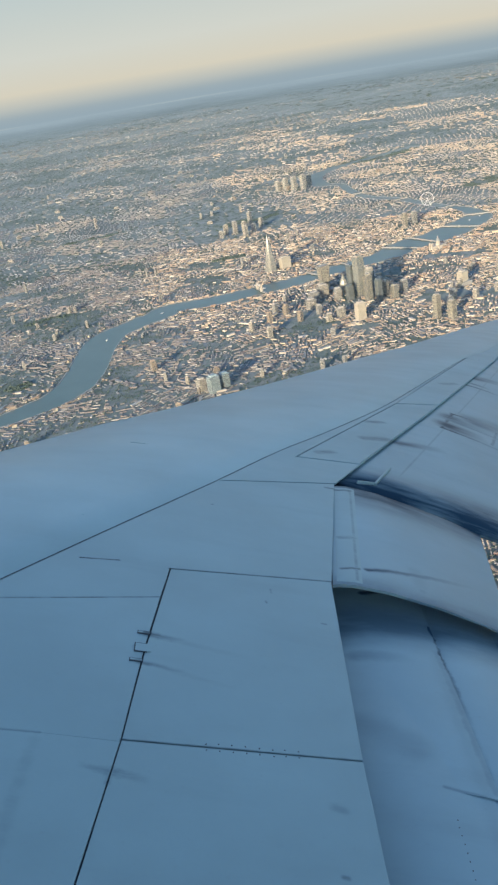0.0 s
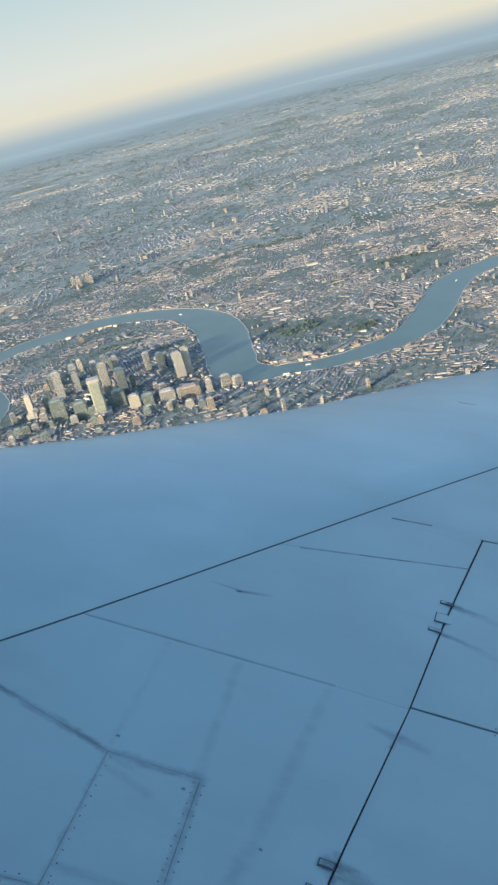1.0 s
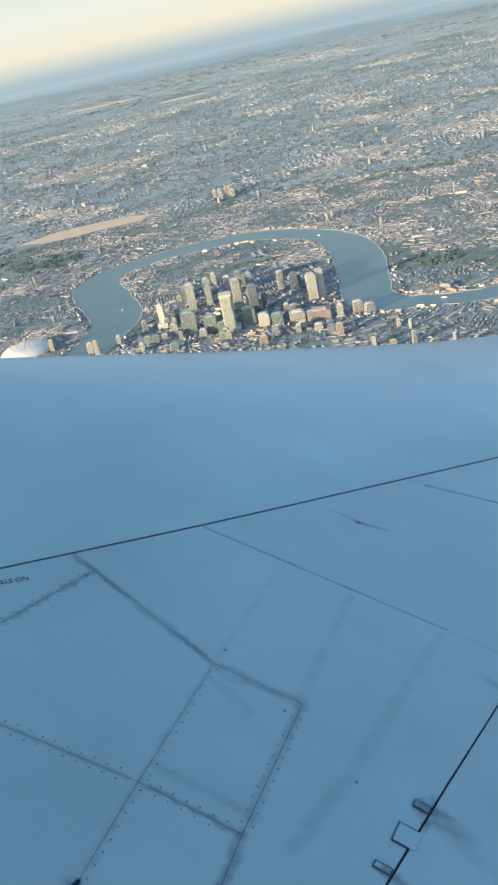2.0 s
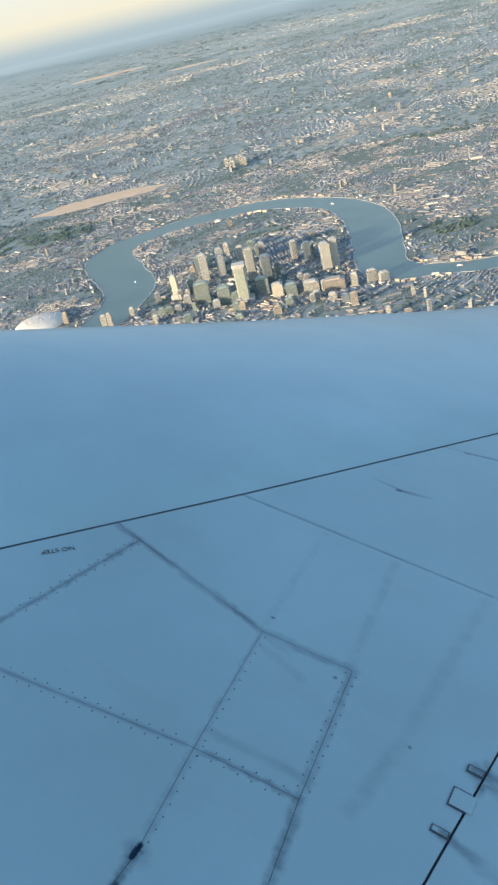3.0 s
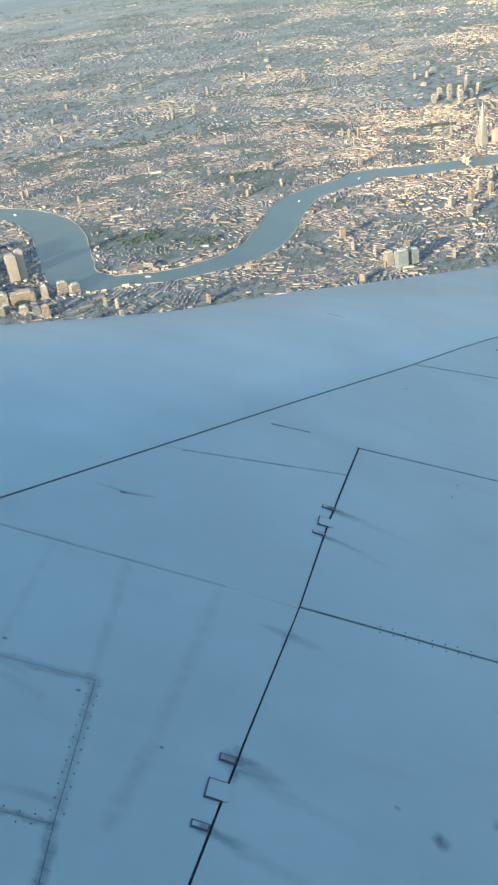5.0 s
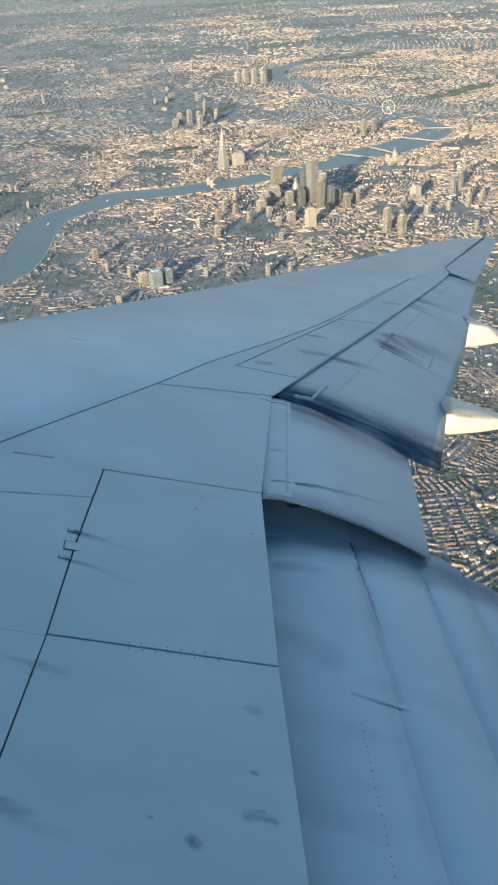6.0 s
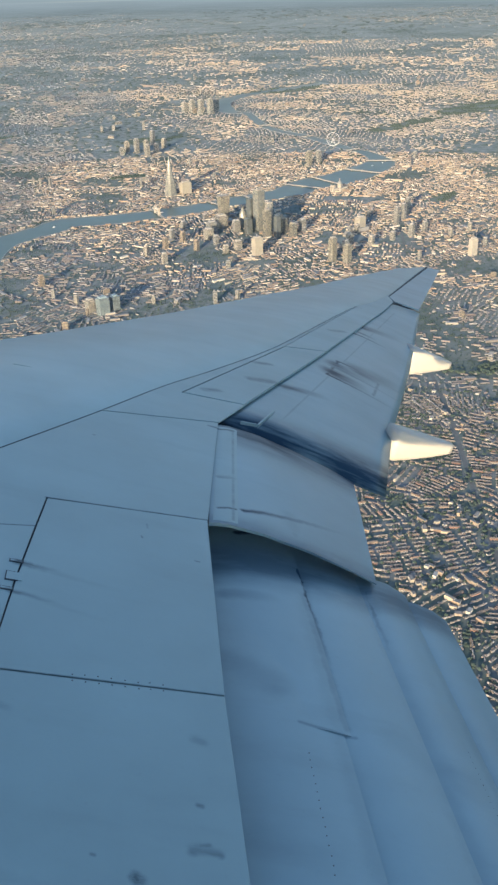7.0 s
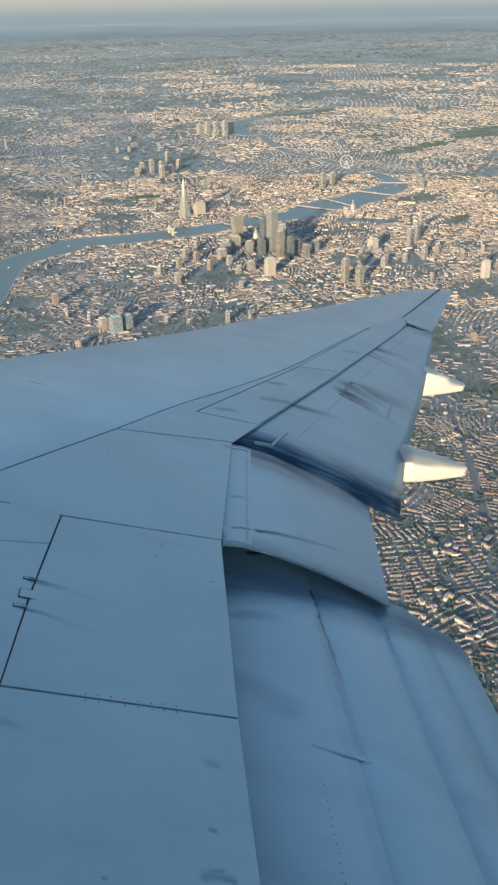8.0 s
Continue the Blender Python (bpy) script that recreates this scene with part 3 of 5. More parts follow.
N_, X_, X2_, Y_, P_ = (-1.953, 2.416), (-1.242, 2.307), (-0.865, 2.358), (-1.129, 1.695), (-0.745, 1.75)
SKIN = [
    along(6.64, 4.15) + [(-0.209, 4.518), (-0.192, 4.902), (0.848, 5.11), (1.035, 7.065)],
    along(4.15, 3.0) + [(-0.58, 3.145), (-0.239, 3.171), (-0.231, 3.95), (-0.209, 4.518)],
    along(3.0, 2.44) + [N_, X_, X2_, P_, (-0.674, 1.45), (-0.56, -0.55), (-0.372, -0.55), (-0.308, 1.5), (-0.279, 2.35), (-0.239, 3.171), (-0.58, 3.145)],
    [X_, X2_, P_, Y_],
    [Y_, P_, (-0.674, 1.45), (-0.56, -0.55), (-0.93, -0.55), (-1.041, 1.282)],
    [N_, X_, Y_, (-1.859, 1.526), (-2.052, 1.49), (-2.03, 1.768)],
    along(2.44, -0.55) + [(-2.25, -0.55), (-2.052, 1.49), (-2.03, 1.768), N_],
    [(-1.859, 1.526), Y_, (-1.041, 1.282), (-0.93, -0.55), (-2.25, -0.55), (-2.052, 1.49)],
    along(15.14, 6.66) + [(1.05, 7.09), (1.343, 7.757), (0.714, 7.64), (2.121, 10.582)],
    along(26.2, 15.16) + [(4.62, 15.25), (5.36, 17.1), (5.40, 17.7)],
]
for poly in SKIN:
    part("skin_panel", plate(poly, 0.0, 0.014, 0.0006, 0.001), PAINT, wing)
# the outer wing is one skin with a fine groove beside the aileron
part("aileron", plate([(5.40, 17.66), (5.40, 17.2), (5.93, 17.08), (9.45, 26.6), (8.95, 26.3)], 0.0, 0.03, 0.012), FLAP, wing, "grey aileron near the wing tip")

for poly in ([(-0.188, 4.896), (0.848, 5.106), (0.845, 3.304), (-0.238, 3.183), (-0.227, 3.95)], [(-0.238, 3.183), (0.845, 3.304), (0.882, 1.85), (0.905, 1.34), (-0.311, 1.3), (-0.277, 2.35)], [(-0.311, 1.3), (0.905, 1.34), (0.935, -0.55), (-0.367, -0.55)]):
    part("inboard_spoiler", plate(poly, 0.002, 0.03, 0.005, 0.002), PAINT, wing, "flat grey spoiler panel with dark gaps")
for poly in ([(0.714, 7.64), (1.343, 7.757), (2.762, 10.948), (2.121, 10.582)], [(2.121, 10.582), (2.762, 10.948), (4.62, 15.25), (4.09, 15.14)]):
    part("outboard_spoiler", plate(poly, 0.004, 0.03, 0.012, 0.004), PAINT, wing)


def loft(name, stations, material, label="", steps=12):
    """A flap from sections given at two or more stations along the span; sections run over the top and back below."""
    rows = []
    for (ya, a), (yb, b) in zip(stations, stations[1:]):
        for i in range(steps):
            t = i / steps
            rows.append([(p[0] * (1 - t) + q[0] * t, (p[2] if len(p) > 2 else ya) * (1 - t) + (q[2] if len(q) > 2 else yb) * t, p[1] * (1 - t) + q[1] * t) for p, q in zip(a, b)])
    y, s = stations[-1]
    rows.append([(p[0], p[2] if len(p) > 2 else y, p[1]) for p in s])
    o = part(name, grid_bm(rows, True, True), material, wing, label)
    return o


def flap_section(x0, z0, x1, z1, thick, sag=0.0):
    """Nose, rounded top, thin trailing edge, flat underside."""
    out = []
    for t in (0.0, 0.04, 0.1, 0.2, 0.35, 0.5, 0.65, 0.8, 0.92, 1.0):
        lift = thick * 0.5 * (math.sqrt(t) * (1 - t)) * 1.2 - sag * t * (1 - t) * 0.0
        out.append((x0 + (x1 - x0) * t, z0 + (z1 - z0) * (t ** 1.35) + lift))
    for t in (0.97, 0.8, 0.55, 0.3, 0.1, 0.02):
        out.append((x0 + (x1 - x0) * t, z0 + (z1 - z0) * (t ** 1.35) - thick * (1 - t) * (0.8 if t > 0.05 else 0.3) - 0.008))
    return out


def slab(name, y0, y1, top0, top1, thick, label="", material=FLAP):
    """A flap segment: its top line at each end, crisp rims, closed below."""
    n = len(top0)
    def ring(y, top):
        over = [(x, y, z) for x, z in top]
        under = [(x - 0.01 * (i == 0), y, z - thick * (0.35 + 0.65 * (1 - i / (n - 1)))) for i, (x, z) in enumerate(top)]
        return over + under[::-1]
    k = 10
    rows = []
    for j in range(k + 1):
        t = j / k
        a0, a1 = ring(y0, top0), ring(y1, top1)
        rows.append([tuple(p[c] * (1 - t) + q[c] * t for c in range(3)) for p, q in zip(a0, a1)])
    bm = grid_bm(rows, True, True)
    for e in bm.edges:
        if len(e.link_faces) == 2 and e.calc_face_angle(0) > 0.5:
            e.smooth = False
    for f in bm.faces:
        if len(f.verts) > 4:
            f.smooth = False
    return part(name, bm, material, wing, label)


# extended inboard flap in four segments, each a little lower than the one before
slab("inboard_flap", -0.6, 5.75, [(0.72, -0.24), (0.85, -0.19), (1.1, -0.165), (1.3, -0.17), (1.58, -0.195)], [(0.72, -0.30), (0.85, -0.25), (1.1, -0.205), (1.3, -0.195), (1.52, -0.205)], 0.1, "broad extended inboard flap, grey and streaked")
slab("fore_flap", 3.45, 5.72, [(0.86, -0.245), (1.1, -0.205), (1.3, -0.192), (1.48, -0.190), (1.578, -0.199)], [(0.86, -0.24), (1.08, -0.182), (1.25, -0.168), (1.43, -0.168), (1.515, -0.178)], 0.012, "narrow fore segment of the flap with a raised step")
slab("mid_flap", -0.6, 5.6, [(1.52, -0.215), (1.66, -0.19), (1.86, -0.20), (2.12, -0.262)], [(1.46, -0.225), (1.58, -0.198), (1.8, -0.205), (2.06, -0.25)], 0.07)
slab("aft_flap", -0.6, 5.26, [(2.06, -0.268), (2.16, -0.247), (2.3, -0.262), (2.46, -0.318)], [(2.0, -0.24), (2.1, -0.222), (2.26, -0.24), (2.42, -0.298)], 0.05)
slab("flap_trailing_edge", -0.6, 5.16, [(2.40, -0.322), (2.48, -0.305), (2.64, -0.335), (2.78, -0.40)], [(2.36, -0.302), (2.44, -0.285), (2.6, -0.312), (2.74, -0.37)], 0.03)
slab("flaperon", 5.12, 7.05, [(0.84, -0.035), (0.9, -0.012), (1.0, 0.0), (1.25, -0.01), (1.6, -0.06), (1.9, -0.125), (2.12, -0.185)], [(0.98, -0.035), (1.03, -0.012), (1.13, 0.0), (1.4, -0.015), (1.75, -0.075), (2.1, -0.15), (2.38, -0.225)], 0.028, "drooped flaperon between the two flaps")
slab("hinge_cover", 5.16, 7.0, [(0.9, -0.0105), (0.95, -0.004), (1.0, 0.0015), (1.06, 0.0)], [(1.03, -0.0105), (1.08, -0.004), (1.13, 0.0015), (1.2, 0.0)], 0.005, "streaked worn cover strip", PAINT)


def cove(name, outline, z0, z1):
    """The wing's inside in the flap gaps, with their shade put into its colour."""
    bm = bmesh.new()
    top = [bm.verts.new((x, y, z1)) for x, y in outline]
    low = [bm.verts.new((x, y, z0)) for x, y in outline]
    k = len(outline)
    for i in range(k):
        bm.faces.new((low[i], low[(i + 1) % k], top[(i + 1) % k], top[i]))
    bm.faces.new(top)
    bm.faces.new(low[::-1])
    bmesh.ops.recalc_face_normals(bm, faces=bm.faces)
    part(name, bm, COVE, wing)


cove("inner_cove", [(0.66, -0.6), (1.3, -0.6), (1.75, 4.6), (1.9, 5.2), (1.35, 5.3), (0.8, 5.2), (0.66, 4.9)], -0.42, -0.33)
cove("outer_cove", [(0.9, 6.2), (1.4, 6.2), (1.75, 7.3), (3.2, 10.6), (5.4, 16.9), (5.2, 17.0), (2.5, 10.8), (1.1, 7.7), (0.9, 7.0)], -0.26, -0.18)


def outboard_section(ya):
    t = (ya - 7.3) / (17.0 - 7.3)
    x0, z0 = 1.15 + (5.27 - 1.15) * t, -0.055 + 0.012 * t
    xt = lerp_table([(7.3, 2.70), (12.2, 4.41), (14.1, 5.02), (17.0, 5.93)], ya)
    zt = lerp_table([(7.3, -0.27), (12.2, -0.25), (14.1, -0.17), (17.0, -0.06)], ya)
    thick = 0.14 - 0.08 * t
    s = flap_section(x0, z0, xt, zt, thick)
    return [(x, z, ya + (0.25 - 0.25 * t) * (1 - (x - x0) / (xt - x0))) for x, z in s]


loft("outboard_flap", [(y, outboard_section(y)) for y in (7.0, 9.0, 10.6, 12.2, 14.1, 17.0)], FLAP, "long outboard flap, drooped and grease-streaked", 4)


def bracket():
    """A bright metal edge strip at the root of the outboard flap."""
    for name, a, b, w, z in (("edge_strip", (1.27, 7.31), (1.43, 7.35), 0.006, -0.014), ("edge_strip", (1.44, 7.36), (1.66, 7.91), 0.010, -0.022)):
        v = Vector((b[0] - a[0], b[1] - a[1])).normalized() * w
        part(name, plate([(a[0] + v.y, a[1] - v.x), (b[0] + v.y, b[1] - v.x), (b[0] - v.y, b[1] + v.x), (a[0] - v.y, a[1] + v.x)], z, 0.03, 0.0, 0.003), PAINT, wing, "worn metal strip")


bracket()


def fairing(y, x0, x1, xt, ztop, zbot, ztip0, ztip1, half):
    """A canoe-shaped cover: deep in the middle, blunt at its tail."""
    rows = []
    for t in (0.0, 0.15, 0.35, 0.55, 0.7, 0.85, 0.95, 1.0):
        x = x0 + (xt - x0) * t
        k = max(0.0, (x - x1) / (xt - x1))
        grow = min(1.0, 0.86 + t)
        top = ztop + (ztip0 - ztop) * k
        bot = (zbot if x > x1 else ztop - (ztop - zbot) * grow) + (ztip1 - zbot) * k ** 1.15
        wd = half * (1 - 0.62 * k ** 1.6) * grow
        mid, hh = (top + bot) / 2, (top - bot) / 2
        rows.append([(x, y + wd * math.copysign(abs(math.cos(a)) ** 0.45, math.cos(a)), mid + hh * math.copysign(abs(math.sin(a)) ** 0.55, math.sin(a))) for a in [i * math.tau / 20 for i in range(20)]])
    part("flap_track_fairing", grid_bm(rows, True, True), WHITE, wing, "cream-white sunlit flap track fairing")


fairing(13.75, 4.80, 4.86, 5.6, -0.12, -0.63, -0.21, -0.33, 0.17)
fairing(8.85, 3.2, 3.24, 3.95, -0.125, -0.53, -0.155, -0.275, 0.16)


def hinge(x, y, long, wide, reach, ang=4):
    """A spoiler hinge fitting: dark rim round a small painted tab."""
    ca, sa = math.cos(radians(ang)), math.sin(radians(ang))
    quad = [(x + u * ca - v * sa, y + u * sa + v * ca) for u, v in ((-long, -wide), (0, -wide), (0, wide), (-long, wide))]
    h = part("hinge_fitting", plate(quad, 0.006, 0.02, 0, 0.001), SEALANT, wing, "dark-rimmed hinge fitting")
    tab = [(x + u * ca - v * sa, y + u * sa + v * ca) for u, v in ((-long + 0.005, 0.005 - wide), (reach, 0.005 - wide), (reach, wide - 0.005), (-long + 0.005, wide - 0.005))]
    part("tab", plate(tab, 0.0068, 0.003, 0, 0.0005), PAINT, h)


for x, y, long, wide in ((-0.212, 4.092, 0.074, 0.013), (-0.216, 3.94, 0.066, 0.041), (-0.222, 3.82, 0.070, 0.013), (-0.281, 2.231, 0.062, 0.016), (-0.286, 2.088, 0.064, 0.041), (-0.293, 1.936, 0.064, 0.014)):
    hinge(x, y, long, wide, 0.02 if wide > 0.03 else -0.006)


def rivets(rows):
    vs, sizes, loops = [], [], []
    for (x0, y0), (x1, y1), step, r, *level in rows:
        lift = level[0] if level else 0.0
        length = math.hypot(x1 - x0, y1 - y0)
        for i in range(int(length / step)):
            t = (i + 0.5) * step / length
            j = random.uniform(-0.003, 0.003)
            cx, cy, k = x0 + (x1 - x0) * t + j, y0 + (y1 - y0) * t - j, len(vs)
            vs += [(cx + r * math.cos(a * math.tau / 7), cy + r * math.sin(a * math.tau / 7), lift + 0.0015) for a in range(7)]
            vs += [(cx + r * 1.2 * math.cos(a * math.tau / 7), cy + r * 1.2 * math.sin(a * math.tau / 7), lift - 0.001) for a in range(7)]
            sizes += [7] + [4] * 7
            loops += list(range(k, k + 7))
            for a in range(7):
                b = (a + 1) % 7
                loops += [k + a, k + 7 + a, k + 7 + b, k + b]
    o = obj("rivets", soup("rivets", vs, sizes, loops), wing, "rows of small dark rivet heads", FASTENER)
    tagged(o, kind="stuff")


def beside(a, b, d):
    v = Vector((b[0] - a[0], b[1] - a[1])).normalized()
    return (a[0] - v.y * d, a[1] + v.x * d), (b[0] - v.y * d, b[1] + v.x * d)


seams = [(X_, Y_), (Y_, (-1.041, 1.282)), (X2_, P_), (Y_, P_), (N_, (-2.03, 1.768)), ((-1.859, 1.526), Y_)]
rivets([(*beside(a, b, s * 0.02), 0.05, 0.0028) for a, b in seams for s in (-1, 1) if s > 0 or random.random() < 0.7] + [(*beside((0.1, 3.221), (0.62, 3.279), s * 0.022), 0.06, 0.003, 0.0035) for s in (-1, 1)] + [((1.30, 1.6), (1.30, 3.3), 0.05, 0.0028, -0.164), ((2.3, 2.4), (2.3, 3.6), 0.04, 0.003, -0.258)])


def stencil():
    cu = bpy.data.curves.new("stencil", "FONT")
    cu.body, cu.size, cu.extrude = "NO STEP", 0.036, 0.0005
    o = obj("stencil", cu, wing, "small dark warning stencil")
    cu.materials.append(GRIME)
    o.location, o.rotation_euler = (-2.132, 2.195, 0.0015), (0, 0, radians(236))


stencil()

# ---- the city ----
rng = np.random.default_rng(7)


def house_mesh(name, cx, cy, L, D, H, ang, gable, z0=0.0):
    """Joined houses: walls and roofs, each house an island of its own."""
    n = len(cx)
    ca, sa = np.cos(ang), np.sin(ang)
    u = np.array([-1, 1, 1, -1]) * 0.5
    v = np.array([-1, -1, 1, 1]) * 0.5
    px = L[:, None] * u
    py = D[:, None] * v
    gx = cx[:, None] + px * ca[:, None] - py * sa[:, None]
    gy = cy[:, None] + px * sa[:, None] + py * ca[:, None]
    if gable:
        rx = L[:, None] * np.array([-0.5, 0.5])
        hx = cx[:, None] + rx * ca[:, None]
        hy = cy[:, None] + rx * sa[:, None]
        top = H * 0.68
        X = np.concatenate((gx, gx, hx), 1)
        Y = np.concatenate((gy, gy, hy), 1)
        Z = np.concatenate((np.full((n, 4), z0), np.repeat(top[:, None], 4, 1), np.repeat(H[:, None], 2, 1)), 1)
        faces = [(0, 1, 5, 4), (2, 3, 7, 6), (1, 2, 6, 9, 5), (3, 0, 4, 8, 7), (4, 5, 9, 8), (6, 7, 8, 9)]
        kinds = [0, 0, 0, 0, 1, 1]
        k = 10
    else:
        X, Y = np.concatenate((gx, gx), 1), np.concatenate((gy, gy), 1)
        Z = np.concatenate((np.full((n, 4), z0), np.repeat(H[:, None], 4, 1)), 1)
        faces = [(0, 1, 5, 4), (1, 2, 6, 5), (2, 3, 7, 6), (3, 0, 4, 7), (4, 5, 6, 7)]
        kinds = [0, 0, 0, 0, 1]
        k = 8
    flat = np.array([i for f in faces for i in f])
    loops = (np.arange(n)[:, None] * k + flat).ravel()
    sizes = np.tile([len(f) for f in faces], n)
    return soup(name, np.stack((X, Y, Z), 2).reshape(-1, 3), sizes, loops, np.tile(kinds, n))


def districts(r0, r1, az0, az1, cell):
    """Seeds of neighbourhoods, each with a street direction of its own."""
    n = int(radians(az1 - az0) * (r1 * r1 - r0 * r0) / 2 / cell ** 2)
    r = np.sqrt(rng.uniform(r0 * r0, r1 * r1, n))
    a = np.radians(rng.uniform(az0, az1, n))
    return r * np.sin(a), r * np.cos(a), rng.uniform(0, math.pi, n)


def street_rows(r0, r1, az0, az1, cell, row, pitch, keep, loose=0.2, wander=0.05):
    """Places in rows along the streets of each neighbourhood: x, y, direction."""
    sx, sy, sa = districts(r0, r1, az0, az1, cell)
    half = cell * 0.95
    a, b = np.meshgrid(np.arange(-half, half, pitch), np.arange(-half, half, row))
    a, b = a.ravel(), b.ravel()
    n, k = len(sx), len(a)
    ja = a + rng.uniform(-loose, loose, (n, k)) * pitch
    jb = b + rng.normal(0, wander, (n, k)) * row
    bend = 0.012 / cell * ja ** 2 * rng.choice([-6, 0, 6], n)[:, None]
    jb = (jb + bend) * rng.uniform(0.85, 1.55, n)[:, None]
    block = rng.uniform(3, 9, n)[:, None]
    cross = np.mod(ja + rng.uniform(0, 9, n)[:, None], block) < 0.9
    x = sx[:, None] + ja * np.cos(sa)[:, None] - jb * np.sin(sa)[:, None]
    y = sy[:, None] + ja * np.sin(sa)[:, None] + jb * np.cos(sa)[:, None]
    # a place belongs to the nearest seed
    own = np.ones((n, k), bool)
    for i in range(n):
        near = np.where((np.abs(sx - sx[i]) < 2.2 * cell) & (np.abs(sy - sy[i]) < 2.2 * cell))[0]
        near = near[near != i]
        if len(near):
            d0 = (x[i] - sx[i]) ** 2 + (y[i] - sy[i]) ** 2
            dn = (x[i][None, :] - sx[near][:, None]) ** 2 + (y[i][None, :] - sy[near][:, None]) ** 2
            own[i] = d0 < dn.min(0)
    own &= (rng.uniform(0, 1, (n, k)) < keep) & ~cross
    ang = np.repeat(sa[:, None], k, 1)
    x, y, ang = x[own], y[own], ang[own]
    r = np.hypot(x, y)
    az = np.degrees(np.arctan2(x, y))
    ok = (r > r0) & (r < r1) & (az > az0) & (az < az1)
    return x[ok], y[ok], ang[ok]


ROADS = [
    [(86, 90), (106, 138), (130, 193), (152, 257), (170, 323), (178, 382)],
    [(63, 245), (112, 266), (162, 263), (218, 273), (273, 295)],
    [(152, 503), (162, 577), (164, 660), (140, 782), (128, 971), (147, 1236)],
    [(-75, 500), (10, 527), (91, 512), (162, 526), (241, 551)],
    [(-48, 280), (3, 311), (61, 341), (113, 370), (142, 418)],
    [(192, 323), (242, 420), (301, 506), (340, 582), (399, 621)],
    [(-172, 502), (-99, 580), (-37, 692), (-8, 880), (-1, 1124)],
    [(202, 294), (232, 324), (303, 353), (383, 413)]]
road_lines = [smooth_path([(x, y, 0) for x, y in r], 0.1) for r in ROADS]


def main_roads():
    for line in road_lines:
        d = np.gradient(line[:, :2], axis=0)
        d /= np.linalg.norm(d, axis=1)[:, None]
        nrm = np.stack((-d[:, 1], d[:, 0]), 1)
        rows = [[(x, y, 0.02 + 0.01 * (k == 0)) for x, y in line[:, :2] + nrm * k * 0.55] for k in (-1, 0, 1)]
        tagged(part("road", grid_bm(rows), ASPHALT, None), "grey main road between the rows of houses", "road", kind="structure")


main_roads()


def road_gap(x, y):
    best = np.full(np.shape(x), 1e9)
    for line in road_lines:
        for p, q in zip(line[:-1], line[1:]):
            e = q[:2] - p[:2]
            t = np.clip(((x - p[0]) * e[0] + (y - p[1]) * e[1]) / (e @ e), 0, 1)
            best = np.minimum(best, np.hypot(x - p[0] - t * e[0], y - p[1] - t * e[1]))
    return best


def free_land(x, y, margin):
    ok = (river_gap(x, y) > margin) & (road_gap(x, y) > margin + 0.2)
    ok &= ~inside_patches(x, y, PARKS, 0.85) & ~inside_patches(x, y, HEATHS, 1.0)
    return ok


def centre_weight(x, y):
    """How much a place belongs to the dense inner city."""
    w = np.exp(-(((x - 230) / 170) ** 2 + ((y - 470) / 220) ** 2))
    return np.maximum(w, 0.8 * np.exp(-(((x + 120) / 45) ** 2 + ((y - 329) / 35) ** 2)))


def wooded(x, y):
    """The leafy inside of the river's bend and the parkland south of it."""
    w = 1.15 * np.exp(-(((x + 30) / 36) ** 2 + ((y - 366) / 24) ** 2))
    return np.maximum(w, 0.9 * np.exp(-(((x - 8) / 30) ** 2 + ((y - 462) / 16) ** 2)))


def terrace_rows(spots):
    """Whole terraces, each one thing: walls, roof, chimneys and back wings."""
    protos = []
    for wall, roof, label in ((BRICK, SLATE, "yellow brick terrace with a slate roof and chimneys"), (STONE, TILE, "cream rendered terrace with a brown tiled roof"), (REDBRICK, SLATE, "red brick terrace with a slate roof and chimneys")):
        t = new("terrace_row")
        tagged(t, label, "terrace", "terraces along the streets")
        part("wall", box_bm(-1.6, 1.6, -0.28, 0.28, 0, 0.44), wall, t)
        bm = bmesh.new()
        q = [bm.verts.new(p) for p in ((-1.63, -0.31, 0.43), (1.63, -0.31, 0.43), (1.63, 0.31, 0.43), (-1.63, 0.31, 0.43), (-1.63, 0, 0.66), (1.63, 0, 0.66))]
        for f in ((0, 1, 5, 4), (2, 3, 4, 5), (1, 2, 5), (3, 0, 4), (3, 2, 1, 0)):
            bm.faces.new([q[i] for i in f])
        part("roof", bm, roof, t)
        for i in range(4):
            cx = -1.2 + 0.8 * i
            part("chimney", box_bm(cx - 0.05, cx + 0.05, -0.06, 0.06, 0.6, 0.78), REDBRICK, t)
            part("back_wing", box_bm(cx - 0.15, cx + 0.12, 0.27, 0.62, 0, 0.34), wall, t)
        t.scale = (0.76, 0.76, 0.8)
        protos.append(t)
    for i, (x, y, a) in enumerate(spots):
        m = pose(x, y, 0, 0, 0, math.degrees(a))
        if i < 3:
            protos[i].matrix_basis = m @ Matrix.Diagonal((0.76, 0.76, 0.8, 1))
        else:
            copy_thing(protos[int(rng.integers(0, 3))], m)


